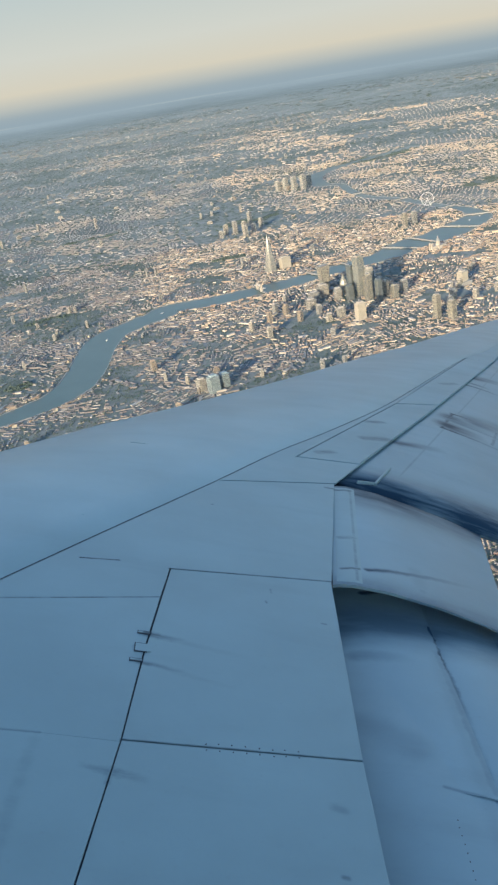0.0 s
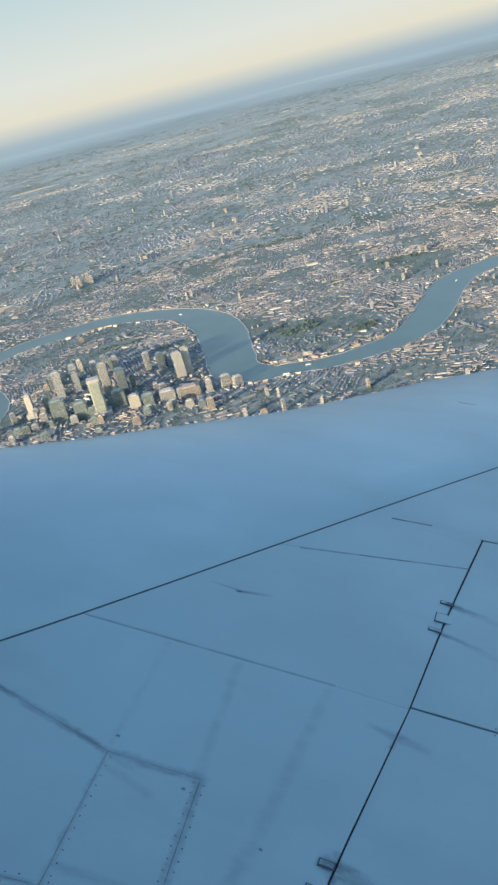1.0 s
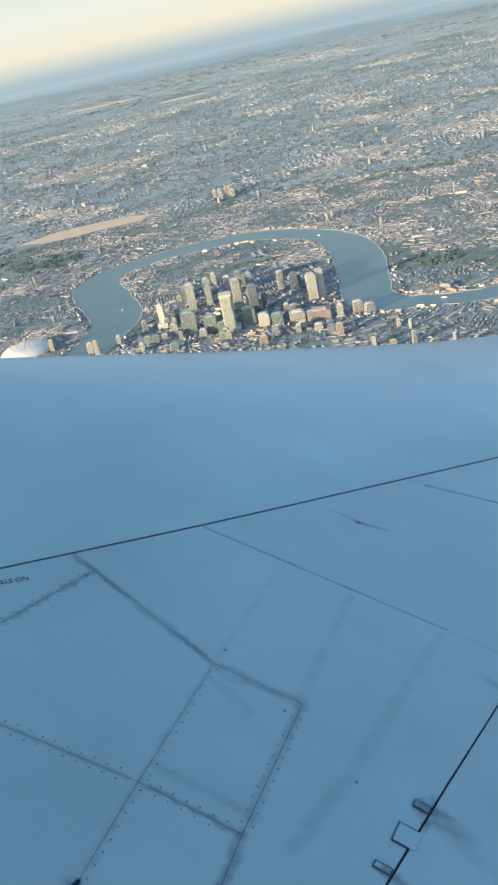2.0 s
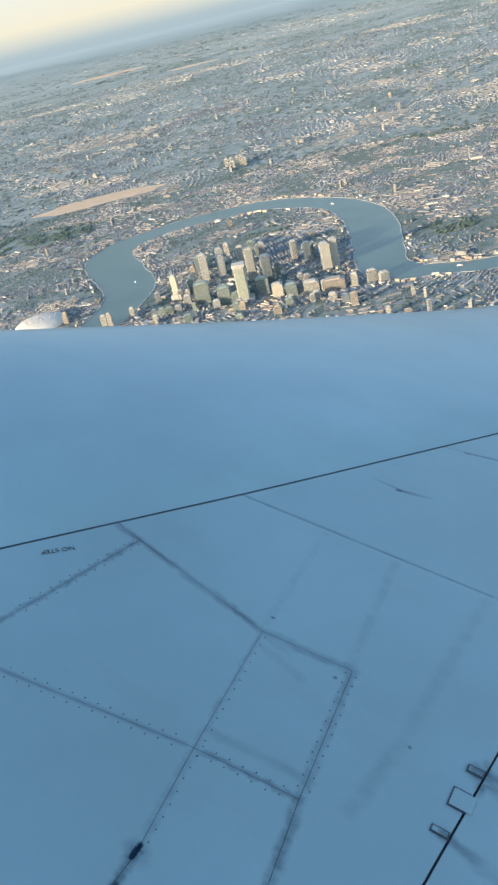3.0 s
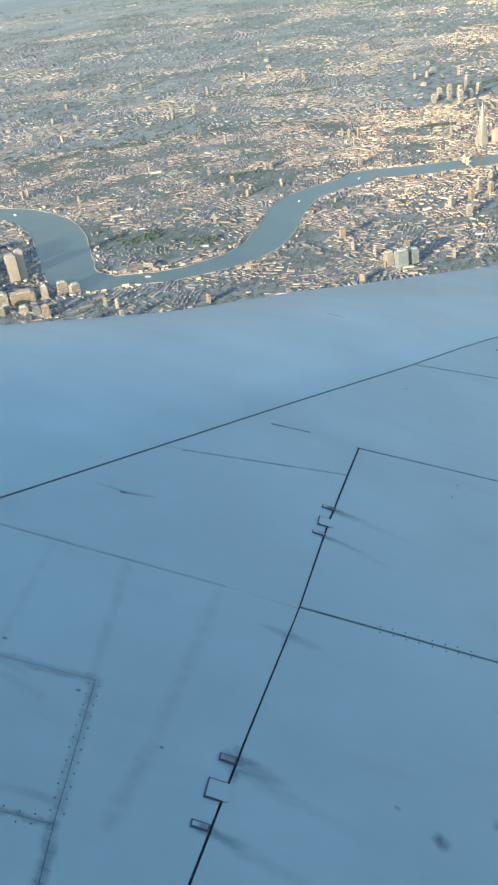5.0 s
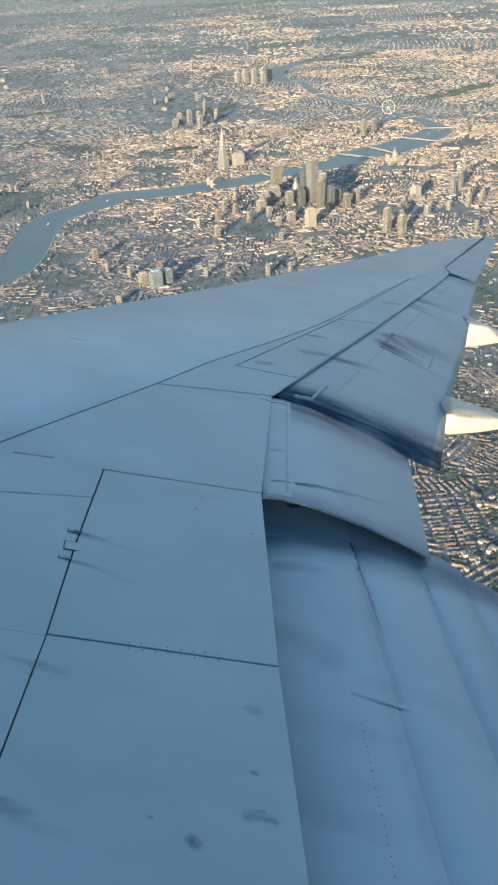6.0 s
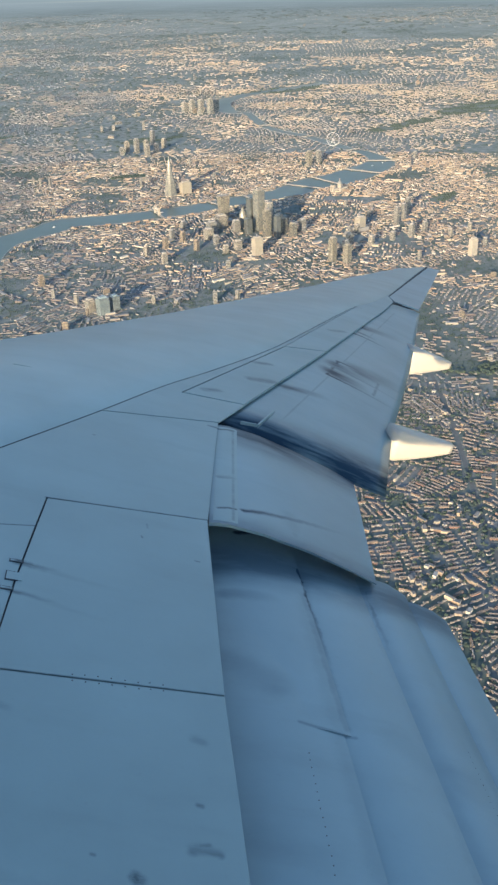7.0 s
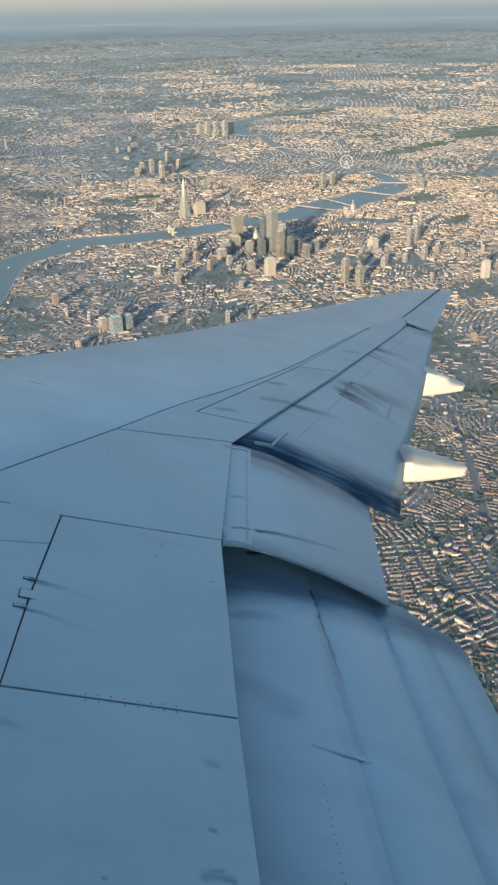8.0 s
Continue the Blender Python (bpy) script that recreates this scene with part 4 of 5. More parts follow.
def houses():
    # close terraces, house by house, with back extensions
    x, y, a = street_rows(70, 235, 2, 50, 11, 1.35, 0.34, 0.97, 0.03, 0.03)
    gaps = np.array([noise.noise(Vector((px * 0.16, py * 0.16, 31.0))) + 0.5 * noise.noise(Vector((px * 0.5, py * 0.5, 3.0))) for px, py in zip(x, y)])
    ok = free_land(x, y, 0.8) & (gaps > -0.24)
    x, y, a = x[ok], y[ok], a[ok]
    az = np.degrees(np.arctan2(x, y))
    order = rng.permutation(np.where((az > 12) & (az < 47) & (np.hypot(x, y) > 95) & (np.hypot(x, y) < 215))[0])
    spots = []
    for i in order:
        if len(spots) >= 290:
            break
        if all((x[i] - p[0]) ** 2 + (y[i] - p[1]) ** 2 > 9 for p in spots):
            spots.append((x[i], y[i], a[i]))
    clear = np.ones(len(x), bool)
    for px, py, pa in spots:
        u = (x - px) * math.cos(pa) + (y - py) * math.sin(pa)
        v = -(x - px) * math.sin(pa) + (y - py) * math.cos(pa)
        clear &= ~((np.abs(u) < 1.42) & (np.abs(v) < 0.55))
    terrace_rows(spots)
    x, y, a = x[clear], y[clear], a[clear]
    n = len(x)
    L, D, H = np.full(n, 0.335), rng.uniform(0.25, 0.31, n), rng.uniform(0.32, 0.46, n)
    o = obj("terraced_houses", house_mesh("terraced_houses", x, y, L, D, H, a, True), None, "", [SUBURB, ROOFS])
    tagged(o, "rows of brick terraced houses with slate roofs along streets", "houses", kind="stuff")
    k = rng.uniform(0, 1, n) < 0.45
    ex, ey = x[k] - np.sin(a[k]) * 0.33, y[k] + np.cos(a[k]) * 0.33
    m = int(k.sum())
    o = obj("back_extensions", house_mesh("back_extensions", ex, ey, np.full(m, 0.16), np.full(m, 0.3), rng.uniform(0.2, 0.32, m), a[k], False), None, "", [WALLS, ROOFS])
    tagged(o, "small brick back extensions behind the terraced houses", "houses", kind="stuff")
    # estates among the terraces, each block turned its own way
    r, q = np.sqrt(rng.uniform(85 ** 2, 238 ** 2, 1500)), np.radians(rng.uniform(4, 48, 1500))
    x, y = r * np.sin(q), r * np.cos(q)
    spread_out = np.array([noise.noise(Vector((px * 0.09, py * 0.09, 44.0))) for px, py in zip(x, y)])
    ok = free_land(x, y, 1.0) & (spread_out > 0.02)
    for px, py, pa in spots:
        ok &= (x - px) ** 2 + (y - py) ** 2 > 4
    x, y = x[ok], y[ok]
    n = len(x)
    a = np.array([3.0 * noise.noise(Vector((px * 0.06, py * 0.06, 8.0))) for px, py in zip(x, y)]) + rng.choice([0, math.pi / 2], n)
    o = obj("estate_blocks", house_mesh("estate_blocks", x, y, rng.uniform(0.8, 2.4, n), rng.uniform(0.5, 0.9, n), rng.uniform(0.4, 0.95, n), a, False), None, "", [WALLS, ROOFS])
    tagged(o, "cream and brick estate blocks among the terraces", "houses", kind="stuff")
    # inner city and suburbs
    x, y, a = street_rows(215, 620, -38, 46, 15, 1.5, 1.85, 0.95, 0.3, 0.09)
    ok = free_land(x, y, 0.7)
    x, y, a = x[ok], y[ok], a[ok]
    c = centre_weight(x, y)
    leafy = np.array([noise.noise(Vector((px * 0.035, py * 0.035, 14.0))) for px, py in zip(x, y)])
    keep = rng.uniform(0, 1, len(x)) < np.clip(0.64 + 1.9 * leafy + 0.5 * c - 0.45 * wooded(x, y), 0.06, 1.0)
    x, y, a, c = x[keep], y[keep], a[keep], c[keep]
    n = len(x)
    L = rng.uniform(0.8, 3.2, n) * (1 - 0.2 * c)
    D = rng.uniform(0.38, 0.56, n) * (1 + 0.7 * c * rng.uniform(0, 1, n))
    H = rng.uniform(0.28, 0.48, n) * (1 + 1.3 * c * rng.uniform(0.1, 1, n) ** 2)
    turn = rng.uniform(0, 1, n) < 0.18
    a = a + turn * math.pi / 2 + rng.normal(0, 0.06, n)
    L[turn] *= 0.75
    big = rng.uniform(0, 1, n) < 0.05
    L[big] *= 2.0
    D[big] *= 2.4
    H[big] *= 1.4
    g = (rng.uniform(0, 1, n) < 0.6 - 0.5 * c) & ~big
    central = c > 0.35
    for name, sel, gab, wall, label in (("pitched_houses", g, True, SUBURB, "rows of brick houses with pitched roofs"), ("suburban_blocks", ~g & ~central, False, SUBURB, "low brick and render blocks in leafy suburbs"), ("flat_roofed_blocks", ~g & central, False, WALLS, "sunlit cream and brick blocks with flat roofs")):
        o = obj(name, house_mesh(name, x[sel], y[sel], L[sel], D[sel], H[sel], a[sel], gab), None, "", [wall, ROOFS])
        tagged(o, label, "houses", kind="stuff")
    # cream blocks along both banks
    d = np.gradient(river_line[:, :2], axis=0)
    d /= np.linalg.norm(d, axis=1)[:, None]
    bx, by, ba = [], [], []
    for side in (-1, 1):
        for back in (1.3, 3.0):
            run = 0.0
            for i in range(8, len(river_line) - 90):
                run += math.hypot(*(river_line[i, :2] - river_line[i - 1, :2]))
                if run < 1.6 or rng.uniform() < (0.62 if back < 2 else 0.7):
                    continue
                run = 0.0
                off = (river_line[i, 2] * 1.07 + back * rng.uniform(0.75, 1.6)) * side
                bx.append(river_line[i, 0] - d[i, 1] * off)
                by.append(river_line[i, 1] + d[i, 0] * off)
                ba.append(math.atan2(d[i, 1], d[i, 0]) + rng.normal(0, 0.12))
    bx, by, ba = np.array(bx), np.array(by), np.array(ba)
    ok = river_gap(bx, by) > 0.7
    bx, by, ba = bx[ok], by[ok], ba[ok]
    n = len(bx)
    o = obj("riverside_blocks", house_mesh("riverside_blocks", bx, by, rng.uniform(0.7, 3.0, n), rng.uniform(0.45, 1.0, n), rng.uniform(0.4, 1.1, n), ba, False), None, "", [WALLS, ROOFS])
    tagged(o, "cream apartment blocks and warehouses along the river banks", "houses", kind="stuff")
    # outer districts, denser towards the west
    for name, r0, r1, cell, row, pitch, size in (("outer_houses", 600, 1020, 34, 2.9, 2.7, 1.0), ("outlying_houses", 1000, 1700, 60, 5.6, 4.6, 1.6)):
        x, y, a = street_rows(r0, r1, -38, 46, cell, row, pitch, 0.85, 0.3, 0.12)
        ok = free_land(x, y, 1.0)
        x, y, a = x[ok], y[ok], a[ok]
        thin = np.array([noise.noise(Vector((px * 0.009, py * 0.009, 2.0))) + 0.5 * noise.noise(Vector((px * 0.03, py * 0.03, 6.0))) for px, py in zip(x, y)])
        dense = np.exp(-(((x - 480) / 260) ** 2 + ((y - 800) / 320) ** 2))
        ok = rng.uniform(0, 1, len(x)) < np.clip(0.55 + 1.4 * thin + 0.6 * dense, 0.06, 1.0) * (0.72 if size > 1 else 0.92)
        x, y, a = x[ok], y[ok], a[ok]
        west = x > 0.24 * y - 20
        for kind, sel, wall, label in ((name, ~west, HAZED_OUTER, "distant rows of brick houses in the outer districts"), ("western_" + name, west, WESTERN, "distant rows of cream stucco houses in the western districts")):
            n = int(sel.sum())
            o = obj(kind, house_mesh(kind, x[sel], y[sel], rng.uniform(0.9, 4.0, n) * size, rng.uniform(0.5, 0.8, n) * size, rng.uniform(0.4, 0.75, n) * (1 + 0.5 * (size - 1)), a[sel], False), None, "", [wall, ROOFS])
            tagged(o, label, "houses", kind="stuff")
    # far suburbs
    x, y, a = street_rows(1600, 3100, -38, 46, 130, 15, 11, 0.75)
    thin = np.array([noise.noise(Vector((px * 0.0016, py * 0.0016, 5.0))) + 0.5 * noise.noise(Vector((px * 0.006, py * 0.006, 25.0))) for px, py in zip(x, y)])
    west = np.clip((np.degrees(np.arctan2(x, y)) + 5) / 30, 0, 1)
    ok = (rng.uniform(0, 1, len(x)) < np.clip(0.3 + 0.3 * west + 1.3 * thin, 0.02, 0.95)) & ~inside_patches(x, y, PARKS + HEATHS)
    x, y, a = x[ok], y[ok], a[ok]
    n = len(x)
    o = obj("far_suburbs", house_mesh("far_suburbs", x, y, rng.uniform(2, 9, n), rng.uniform(0.8, 1.8, n), rng.uniform(0.55, 1.0, n), a, False), None, "", [HAZED_OUTER, ROOFS])
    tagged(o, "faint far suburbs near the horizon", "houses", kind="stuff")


houses()

def tree_mesh(name, x, y, r, h, seed, fine=True):
    """Joined crowns, each an uneven clump of its own."""
    if fine:
        bm = bmesh.new()
        bmesh.ops.create_icosphere(bm, subdivisions=1, radius=1)
        bm.verts.ensure_lookup_table()
        v = np.array([p.co[:] for p in bm.verts])
        f = np.array([[q.index for q in p.verts] for p in bm.faces])
        bm.free()
    else:
        v = np.array([(math.cos(i * math.tau / 5), math.sin(i * math.tau / 5), -0.3 + 0.35 * (i % 2)) for i in range(5)] + [(0.1, 0, 1.0)])
        f = np.array([(i, (i + 1) % 5, 5) for i in range(5)])
    g = np.random.default_rng(seed)
    n, k = len(x), len(v)
    jit = 1 + g.uniform(-0.32, 0.32, (n, k))
    V = v[None] * jit[:, :, None]
    V = V * np.stack((r * g.uniform(0.8, 1.3, n), r * g.uniform(0.8, 1.3, n), h * 0.5), 1)[:, None, :]
    V = V + np.stack((x, y, h * 0.5), 1)[:, None, :]
    loops = (np.arange(n)[:, None] * k + f.ravel()).ravel()
    return soup(name, V.reshape(-1, 3), np.full(n * len(f), 3), loops)


def trees():
    def spread(n, r0, r1, az0=-37, az1=45):
        r = np.sqrt(rng.uniform(r0 * r0, r1 * r1, n))
        a = np.radians(rng.uniform(az0, az1, n))
        return r * np.sin(a), r * np.cos(a)
    x, y = spread(24000, 75, 240, 4, 47)
    ok = np.array([noise.noise(Vector((px * 0.16, py * 0.16, 31.0))) + 0.7 * noise.noise(Vector((px * 0.55, py * 0.55, 52.0))) for px, py in zip(x, y)]) < rng.uniform(-0.5, 0.2, len(x))
    x, y = x[ok], y[ok]
    n = len(x)
    o = obj("garden_trees", tree_mesh("garden_trees", x, y, rng.uniform(0.16, 0.46, n), rng.uniform(0.3, 0.7, n), 5), None, "", LEAVES)
    tagged(o, "green garden trees behind the terraced houses", "trees", kind="stuff")
    x, y = spread(120000, 200, 620)
    c = centre_weight(x, y)
    leafy = np.array([noise.noise(Vector((px * 0.035, py * 0.035, 14.0))) for px, py in zip(x, y)])
    ok = (river_gap(x, y) > 0.5) & (rng.uniform(0, 1, len(x)) < np.clip(0.42 - leafy * 2.0 - 0.35 * c + 0.6 * wooded(x, y), 0.08, 1)) & ~inside_patches(x, y, HEATHS)
    x, y = x[ok], y[ok]
    n = len(x)
    o = obj("street_trees", tree_mesh("street_trees", x, y, rng.uniform(0.2, 0.48, n), rng.uniform(0.3, 0.7, n), 1, False), None, "", LEAVES)
    tagged(o, "dark green trees in gardens and along streets", "trees", kind="stuff")
    xs, ys = [], []
    for cx, cy, rx, ry, ang in [p for p in PARKS if p[1] < 1000]:
        m = int(min(1500, rx * ry * 2.2))
        rr, aa = np.sqrt(rng.uniform(0, 1, m)), rng.uniform(0, math.tau, m)
        u, v = rx * rr * np.cos(aa), ry * rr * np.sin(aa)
        ca, sa = math.cos(radians(ang)), math.sin(radians(ang))
        px, py = cx + u * ca - v * sa, cy + u * sa + v * ca
        q = np.array([noise.noise(Vector((p * 0.09, s * 0.09, 4.0))) for p, s in zip(px, py)]) > 0.02
        xs.append(px[q])
        ys.append(py[q])
    x, y = np.concatenate(xs), np.concatenate(ys)
    ok = river_gap(x, y) > 0.4
    x, y = x[ok], y[ok]
    n = len(x)
    size = 0.45 + 0.0006 * np.hypot(x, y)
    o = obj("park_trees", tree_mesh("park_trees", x, y, size * rng.uniform(0.7, 1.3, n), rng.uniform(0.7, 1.1, n), 2), None, "", LEAVES)
    tagged(o, "clumps of dark green trees in the parks", "trees", kind="stuff")
    x, y = spread(46000, 600, 2000)
    thin = np.array([noise.noise(Vector((px * 0.009, py * 0.009, 2.0))) + 0.5 * noise.noise(Vector((px * 0.03, py * 0.03, 6.0))) for px, py in zip(x, y)])
    ok = (river_gap(x, y) > 1) & (rng.uniform(0, 1, len(x)) < np.clip(0.4 - thin * 1.5, 0.05, 1)) & ~inside_patches(x, y, HEATHS)
    x, y = x[ok], y[ok]
    n = len(x)
    o = obj("outer_woods", tree_mesh("outer_woods", x, y, rng.uniform(0.9, 2.6, n), rng.uniform(0.6, 1.2, n), 3, False), None, "", LEAVES)
    tagged(o, "dark woods and tree belts between the outer districts", "trees", kind="stuff")


trees()


def far_woods():
    n = 4200
    r = np.sqrt(rng.uniform(1900 ** 2, 3200 ** 2, n))
    a = np.radians(rng.uniform(-37, 45, n))
    x, y = r * np.sin(a), r * np.cos(a)
    clump = np.array([noise.noise(Vector((px * 0.003, py * 0.003, 17.0))) for px, py in zip(x, y)])
    ok = rng.uniform(0, 1, n) < np.clip(0.4 + clump * 1.8, 0.03, 1)
    x, y = x[ok], y[ok]
    n = len(x)
    o = obj("far_woods", tree_mesh("far_woods", x, y, rng.uniform(3, 9, n), rng.uniform(0.8, 1.5, n), 8), None, "", LEAVES)
    tagged(o, "dark woods near the hazy horizon", "trees", kind="stuff")


far_woods()


def ring_rect(w, d, cham):
    """A rectangle with cut corners."""
    a, b, c = w / 2, d / 2, cham
    return [(a - c, -b), (a, -b + c), (a, b - c), (a - c, b), (-a + c, b), (-a, b - c), (-a, -b + c), (-a + c, -b)]


def storeys_bm(w, d, h, storey, rib, cham=0.06, shape=None):
    """A tower's shaft: window strips set back between the floor edges. Material 0: floor edges, 1: windows."""
    bm = bmesh.new()
    n = max(2, int(h / storey))
    s = h / n
    prev, kinds = None, []

    def ring(z, inset):
        k = shape(z / h) if shape else 1.0
        kx, ky = k if isinstance(k, tuple) else (k, k)
        return [bm.verts.new((x * kx * (1 - inset / w), y * ky * (1 - inset / d), z)) for x, y in ring_rect(w, d, cham)]

    levels = []
    for i in range(n):
        levels += [(i * s, 0.0, 0), (i * s + s * rib, 0.0, 0), (i * s + s * rib, 0.05, 1), (i * s + s * 0.999, 0.05, 0)]
    levels.append((h, 0.0, 0))
    rings = [ring(z, q) for z, q, _ in levels]
    for j in range(len(rings) - 1):
        for i in range(8):
            f = bm.faces.new((rings[j][i], rings[j][(i + 1) % 8], rings[j + 1][(i + 1) % 8], rings[j + 1][i]))
            f.material_index = 1 if levels[j][2] == 1 else 0
    bm.faces.new(rings[-1])
    return bm


def tower(name, x, y, h, w, d, ang, solid, glazing, label, group="", storey=0.34, rib=0.45, crown=0.6, shape=None, podium=0.0, cham=0.06):
    t = new(name)
    t.matrix_world = pose(x, y, 0, 0, 0, ang)
    tagged(t, label, "tower", group)
    if group == "dock towers":
        w, d = w * 0.88, d * 0.88
    part("shaft", storeys_bm(w, d, h, storey, rib, cham, shape), [solid, glazing], t)
    if crown:
        k = shape(1.0) if shape else 1.0
        kx, ky = k if isinstance(k, tuple) else (k, k)
        part("roof_plant", box_bm(-w * 0.32 * kx, w * 0.32 * kx, -d * 0.32 * ky, d * 0.32 * ky, h, h + crown, 0.03), solid, t)
    if podium:
        part("podium", box_bm(-w * 0.85, w * 0.85, -d * 0.8, d * 0.8, 0.0, podium, 0.04), CONCRETE, t)
    return t


GLASSY = "green-tinted glass office tower in the dock business district"
# the business district in the river's loop
hq = tower("office_tower", -124, 316, 14.0, 5.4, 5.4, 18, GLASS_PALE, GLASS_GREEN, "tall pale green glass tower with a broad flat cap", "dock towers", cham=0.5, podium=1.0, crown=0)
part("cap", box_bm(-2.6, 2.6, -2.6, 2.6, 14.0, 15.2, 0.15), STONE, hq, "pale flat cap floor")
tower("office_tower", -96, 345, 10.6, 4.6, 4.1, 25, CONCRETE, GLASS_PALE, "pale slab tower with vertical piers", "dock towers", crown=0.8)
tower("office_tower", -93, 348, 11.5, 3.5, 3.5, 25, CONCRETE, GLASS_PALE, "pale slab tower with vertical piers", "dock towers", crown=0.5)
tower("residential_tower", -158, 326, 10.2, 3.0, 3.0, 10, STONE, GLASS_PALE, "slim cream residential tower beside the dock", "dock towers", podium=2.4)
tower("office_tower", -143, 319, 8.0, 7.0, 5.4, 15, GLASS_GREEN, BAND, GLASSY, "dock towers", rib=0.3)
tower("office_tower", -132, 315, 6.6, 5.7, 5.4, 15, GLASS_GREEN, BAND, GLASSY, "dock towers", rib=0.3)
tower("office_tower", -118, 323, 6.0, 5.9, 5.4, 18, GLASS_GREEN, BAND, GLASSY, "dock towers", rib=0.3)
tower("office_tower", -110, 317, 4.8, 4.9, 4.6, 18, STONE, GLASS_PALE, "cream stone office block in the dock business district", "dock towers")
tower("office_tower", -104, 316, 4.6, 5.1, 4.3, 18, GLASS_GREEN, BAND, GLASSY, "dock towers", rib=0.35)
tower("office_tower", -96, 317, 4.4, 6.8, 5.7, 20, STONE, BAND, "cream stone office block in the dock business district", "dock towers")
tower("office_tower", -87, 318, 4.0, 9.5, 5.9, 18, BRICK, BAND, "long tan office block beside the dock", "dock towers")
tower("residential_tower", -79, 319, 5.0, 3.0, 2.7, 12, STONE, BAND, "cream riverside apartment tower", "dock towers")
tower("residential_tower", -73, 323, 4.2, 4.6, 3.0, 30, STONE, BAND, "cream riverside apartment tower", "dock towers")
tower("residential_tower", -68, 322, 3.2, 4.1, 3.0, 35, STONE, BAND, "cream riverside apartment tower", "dock towers")
tower("office_tower", -152, 347, 11.6, 4.1, 4.1, 20, STONE, GLASS_BLUE, "stone-ribbed office tower in the dock business district", "dock towers")
tower("office_tower", -146, 352, 9.0, 3.8, 3.8, 20, CONCRETE, GLASS_BLUE, "stone-ribbed office tower in the dock business district", "dock towers")
tower("office_tower", -151, 365, 8.5, 3.8, 3.8, 20, CONCRETE, GLASS_BLUE, "grey office tower in the dock business district", "dock towers")
tower("office_tower", -140, 363, 8.8, 3.5, 3.5, 20, STONE, GLASS_BLUE, "stone-ribbed office tower in the dock business district", "dock towers")
tower("office_tower", -119, 335, 11.4, 4.9, 4.9, 20, GLASS_BLUE, BAND, "dark grey-blue glass office tower", "dock towers", rib=0.3, cham=0.4)
tower("office_tower", -128, 341, 13.4, 4.7, 4.7, 20, GLASS_PALE, GLASS_BLUE, "tallest steel-clad tower with a pyramid roof", "dock towers", cham=0.4)
tower("office_tower", -115, 364, 8.0, 3.5, 3.5, 25, CONCRETE, BAND, "grey office tower in the dock business district", "dock towers")
tower("office_tower", -107, 357, 8.6, 3.5, 3.2, 25, GLASS_BLUE, BAND, "dark grey-blue glass office tower", "dock towers", rib=0.3)
tower("office_tower", -132, 370, 7.4, 3.2, 3.2, 25, CONCRETE, BAND, "grey office tower in the dock business district", "dock towers")
tower("office_tower", -154, 383, 5.4, 3.0, 3.0, 10, STONE, BAND, "cream apartment tower near the dock", "dock towers")
tower("residential_tower", -75, 298, 4.6, 3.0, 2.2, 20, BRICK, BAND, "tan brick tower block beside the railway", "dock towers")
tower("residential_tower", -173, 311, 3.2, 2.2, 1.9, 20, STONE, BAND, "cream riverside tower block", "dock towers")
tower("residential_tower", -178, 300, 5.6, 2.4, 2.2, 20, STONE, BAND, "slim cream riverside tower", "dock towers")
tower("residential_tower", -182, 302, 4.2, 2.7, 2.2, 20, STONE, BAND, "slim cream riverside tower", "dock towers")
tower("residential_tower", -204, 309, 4.8, 2.4, 2.2, 10, BRICK, BAND, "tan brick riverside tower", "dock towers")

dock = np.random.default_rng(12)
for i in range(34):
    tx, ty = dock.uniform(-166, -74), dock.uniform(294, 312) if i % 2 else dock.uniform(312, 364)
    if river_gap(np.array(tx), np.array(ty)) < 2.5:
        continue
    tower("office_block", tx, ty, dock.uniform(1.2, 3.2) if i % 2 else dock.uniform(2.0, 6.5), dock.uniform(1.6, 3.4), dock.uniform(1.4, 2.6), dock.uniform(5, 35), (STONE, BRICK, CONCRETE, GLASS_GREEN, GLASS_BLUE)[i % 5], BAND, ("low cream block among the dock towers", "low brick block among the dock towers", "plain concrete block among the dock towers", "low green glass block among the dock towers", "low blue glass block among the dock towers")[i % 5], "dock blocks")

# the financial district
CITY_LABEL = "grey glass office tower in the financial district"
tower("office_tower", 140, 414, 13.0, 5.0, 3.8, 12, GLASS_PALE, BAND, "broad-shouldered glass tower widening upwards", "city towers", shape=lambda t: (0.82 + 0.3 * t * t, 0.9 + 0.12 * t), crown=0, podium=1.0)
tower("office_tower", 145, 400, 10.4, 3.8, 3.8, 12, GLASS_PALE, GLASS_BLUE, "rounded cigar-shaped glass tower", "city towers", shape=lambda t: max(0.12, (1 - (t * 1.05) ** 3.2) * (0.86 + 0.4 * t * (1 - t) * 1.6)), crown=0, cham=0.95)
tower("office_tower", 150, 391, 18.9, 4.3, 3.8, 20, GLASS_PALE, GLASS_BLUE, "tallest grey glass tower of the financial district", "city towers", rib=0.3)
tower("office_tower", 147, 394, 14.5, 3.1, 3.1, 20, GLASS_BLUE, BAND, CITY_LABEL, "city towers", rib=0.3)
tower("office_tower", 154, 388, 13.0, 2.9, 2.9, 15, STONE, GLASS_BLUE, CITY_LABEL, "city towers")
tower("office_tower", 149, 378, 12.5, 3.1, 2.9, 15, GLASS_PALE, BAND, CITY_LABEL, "city towers", rib=0.3)
tower("office_tower", 153, 375, 10.0, 2.6, 2.6, 15, GLASS_BLUE, BAND, CITY_LABEL, "city towers", rib=0.3)
tower("office_tower", 134, 352, 7.8, 4.3, 2.9, 15, STONE, GLASS_PALE, "pale stone office slab", "city towers")
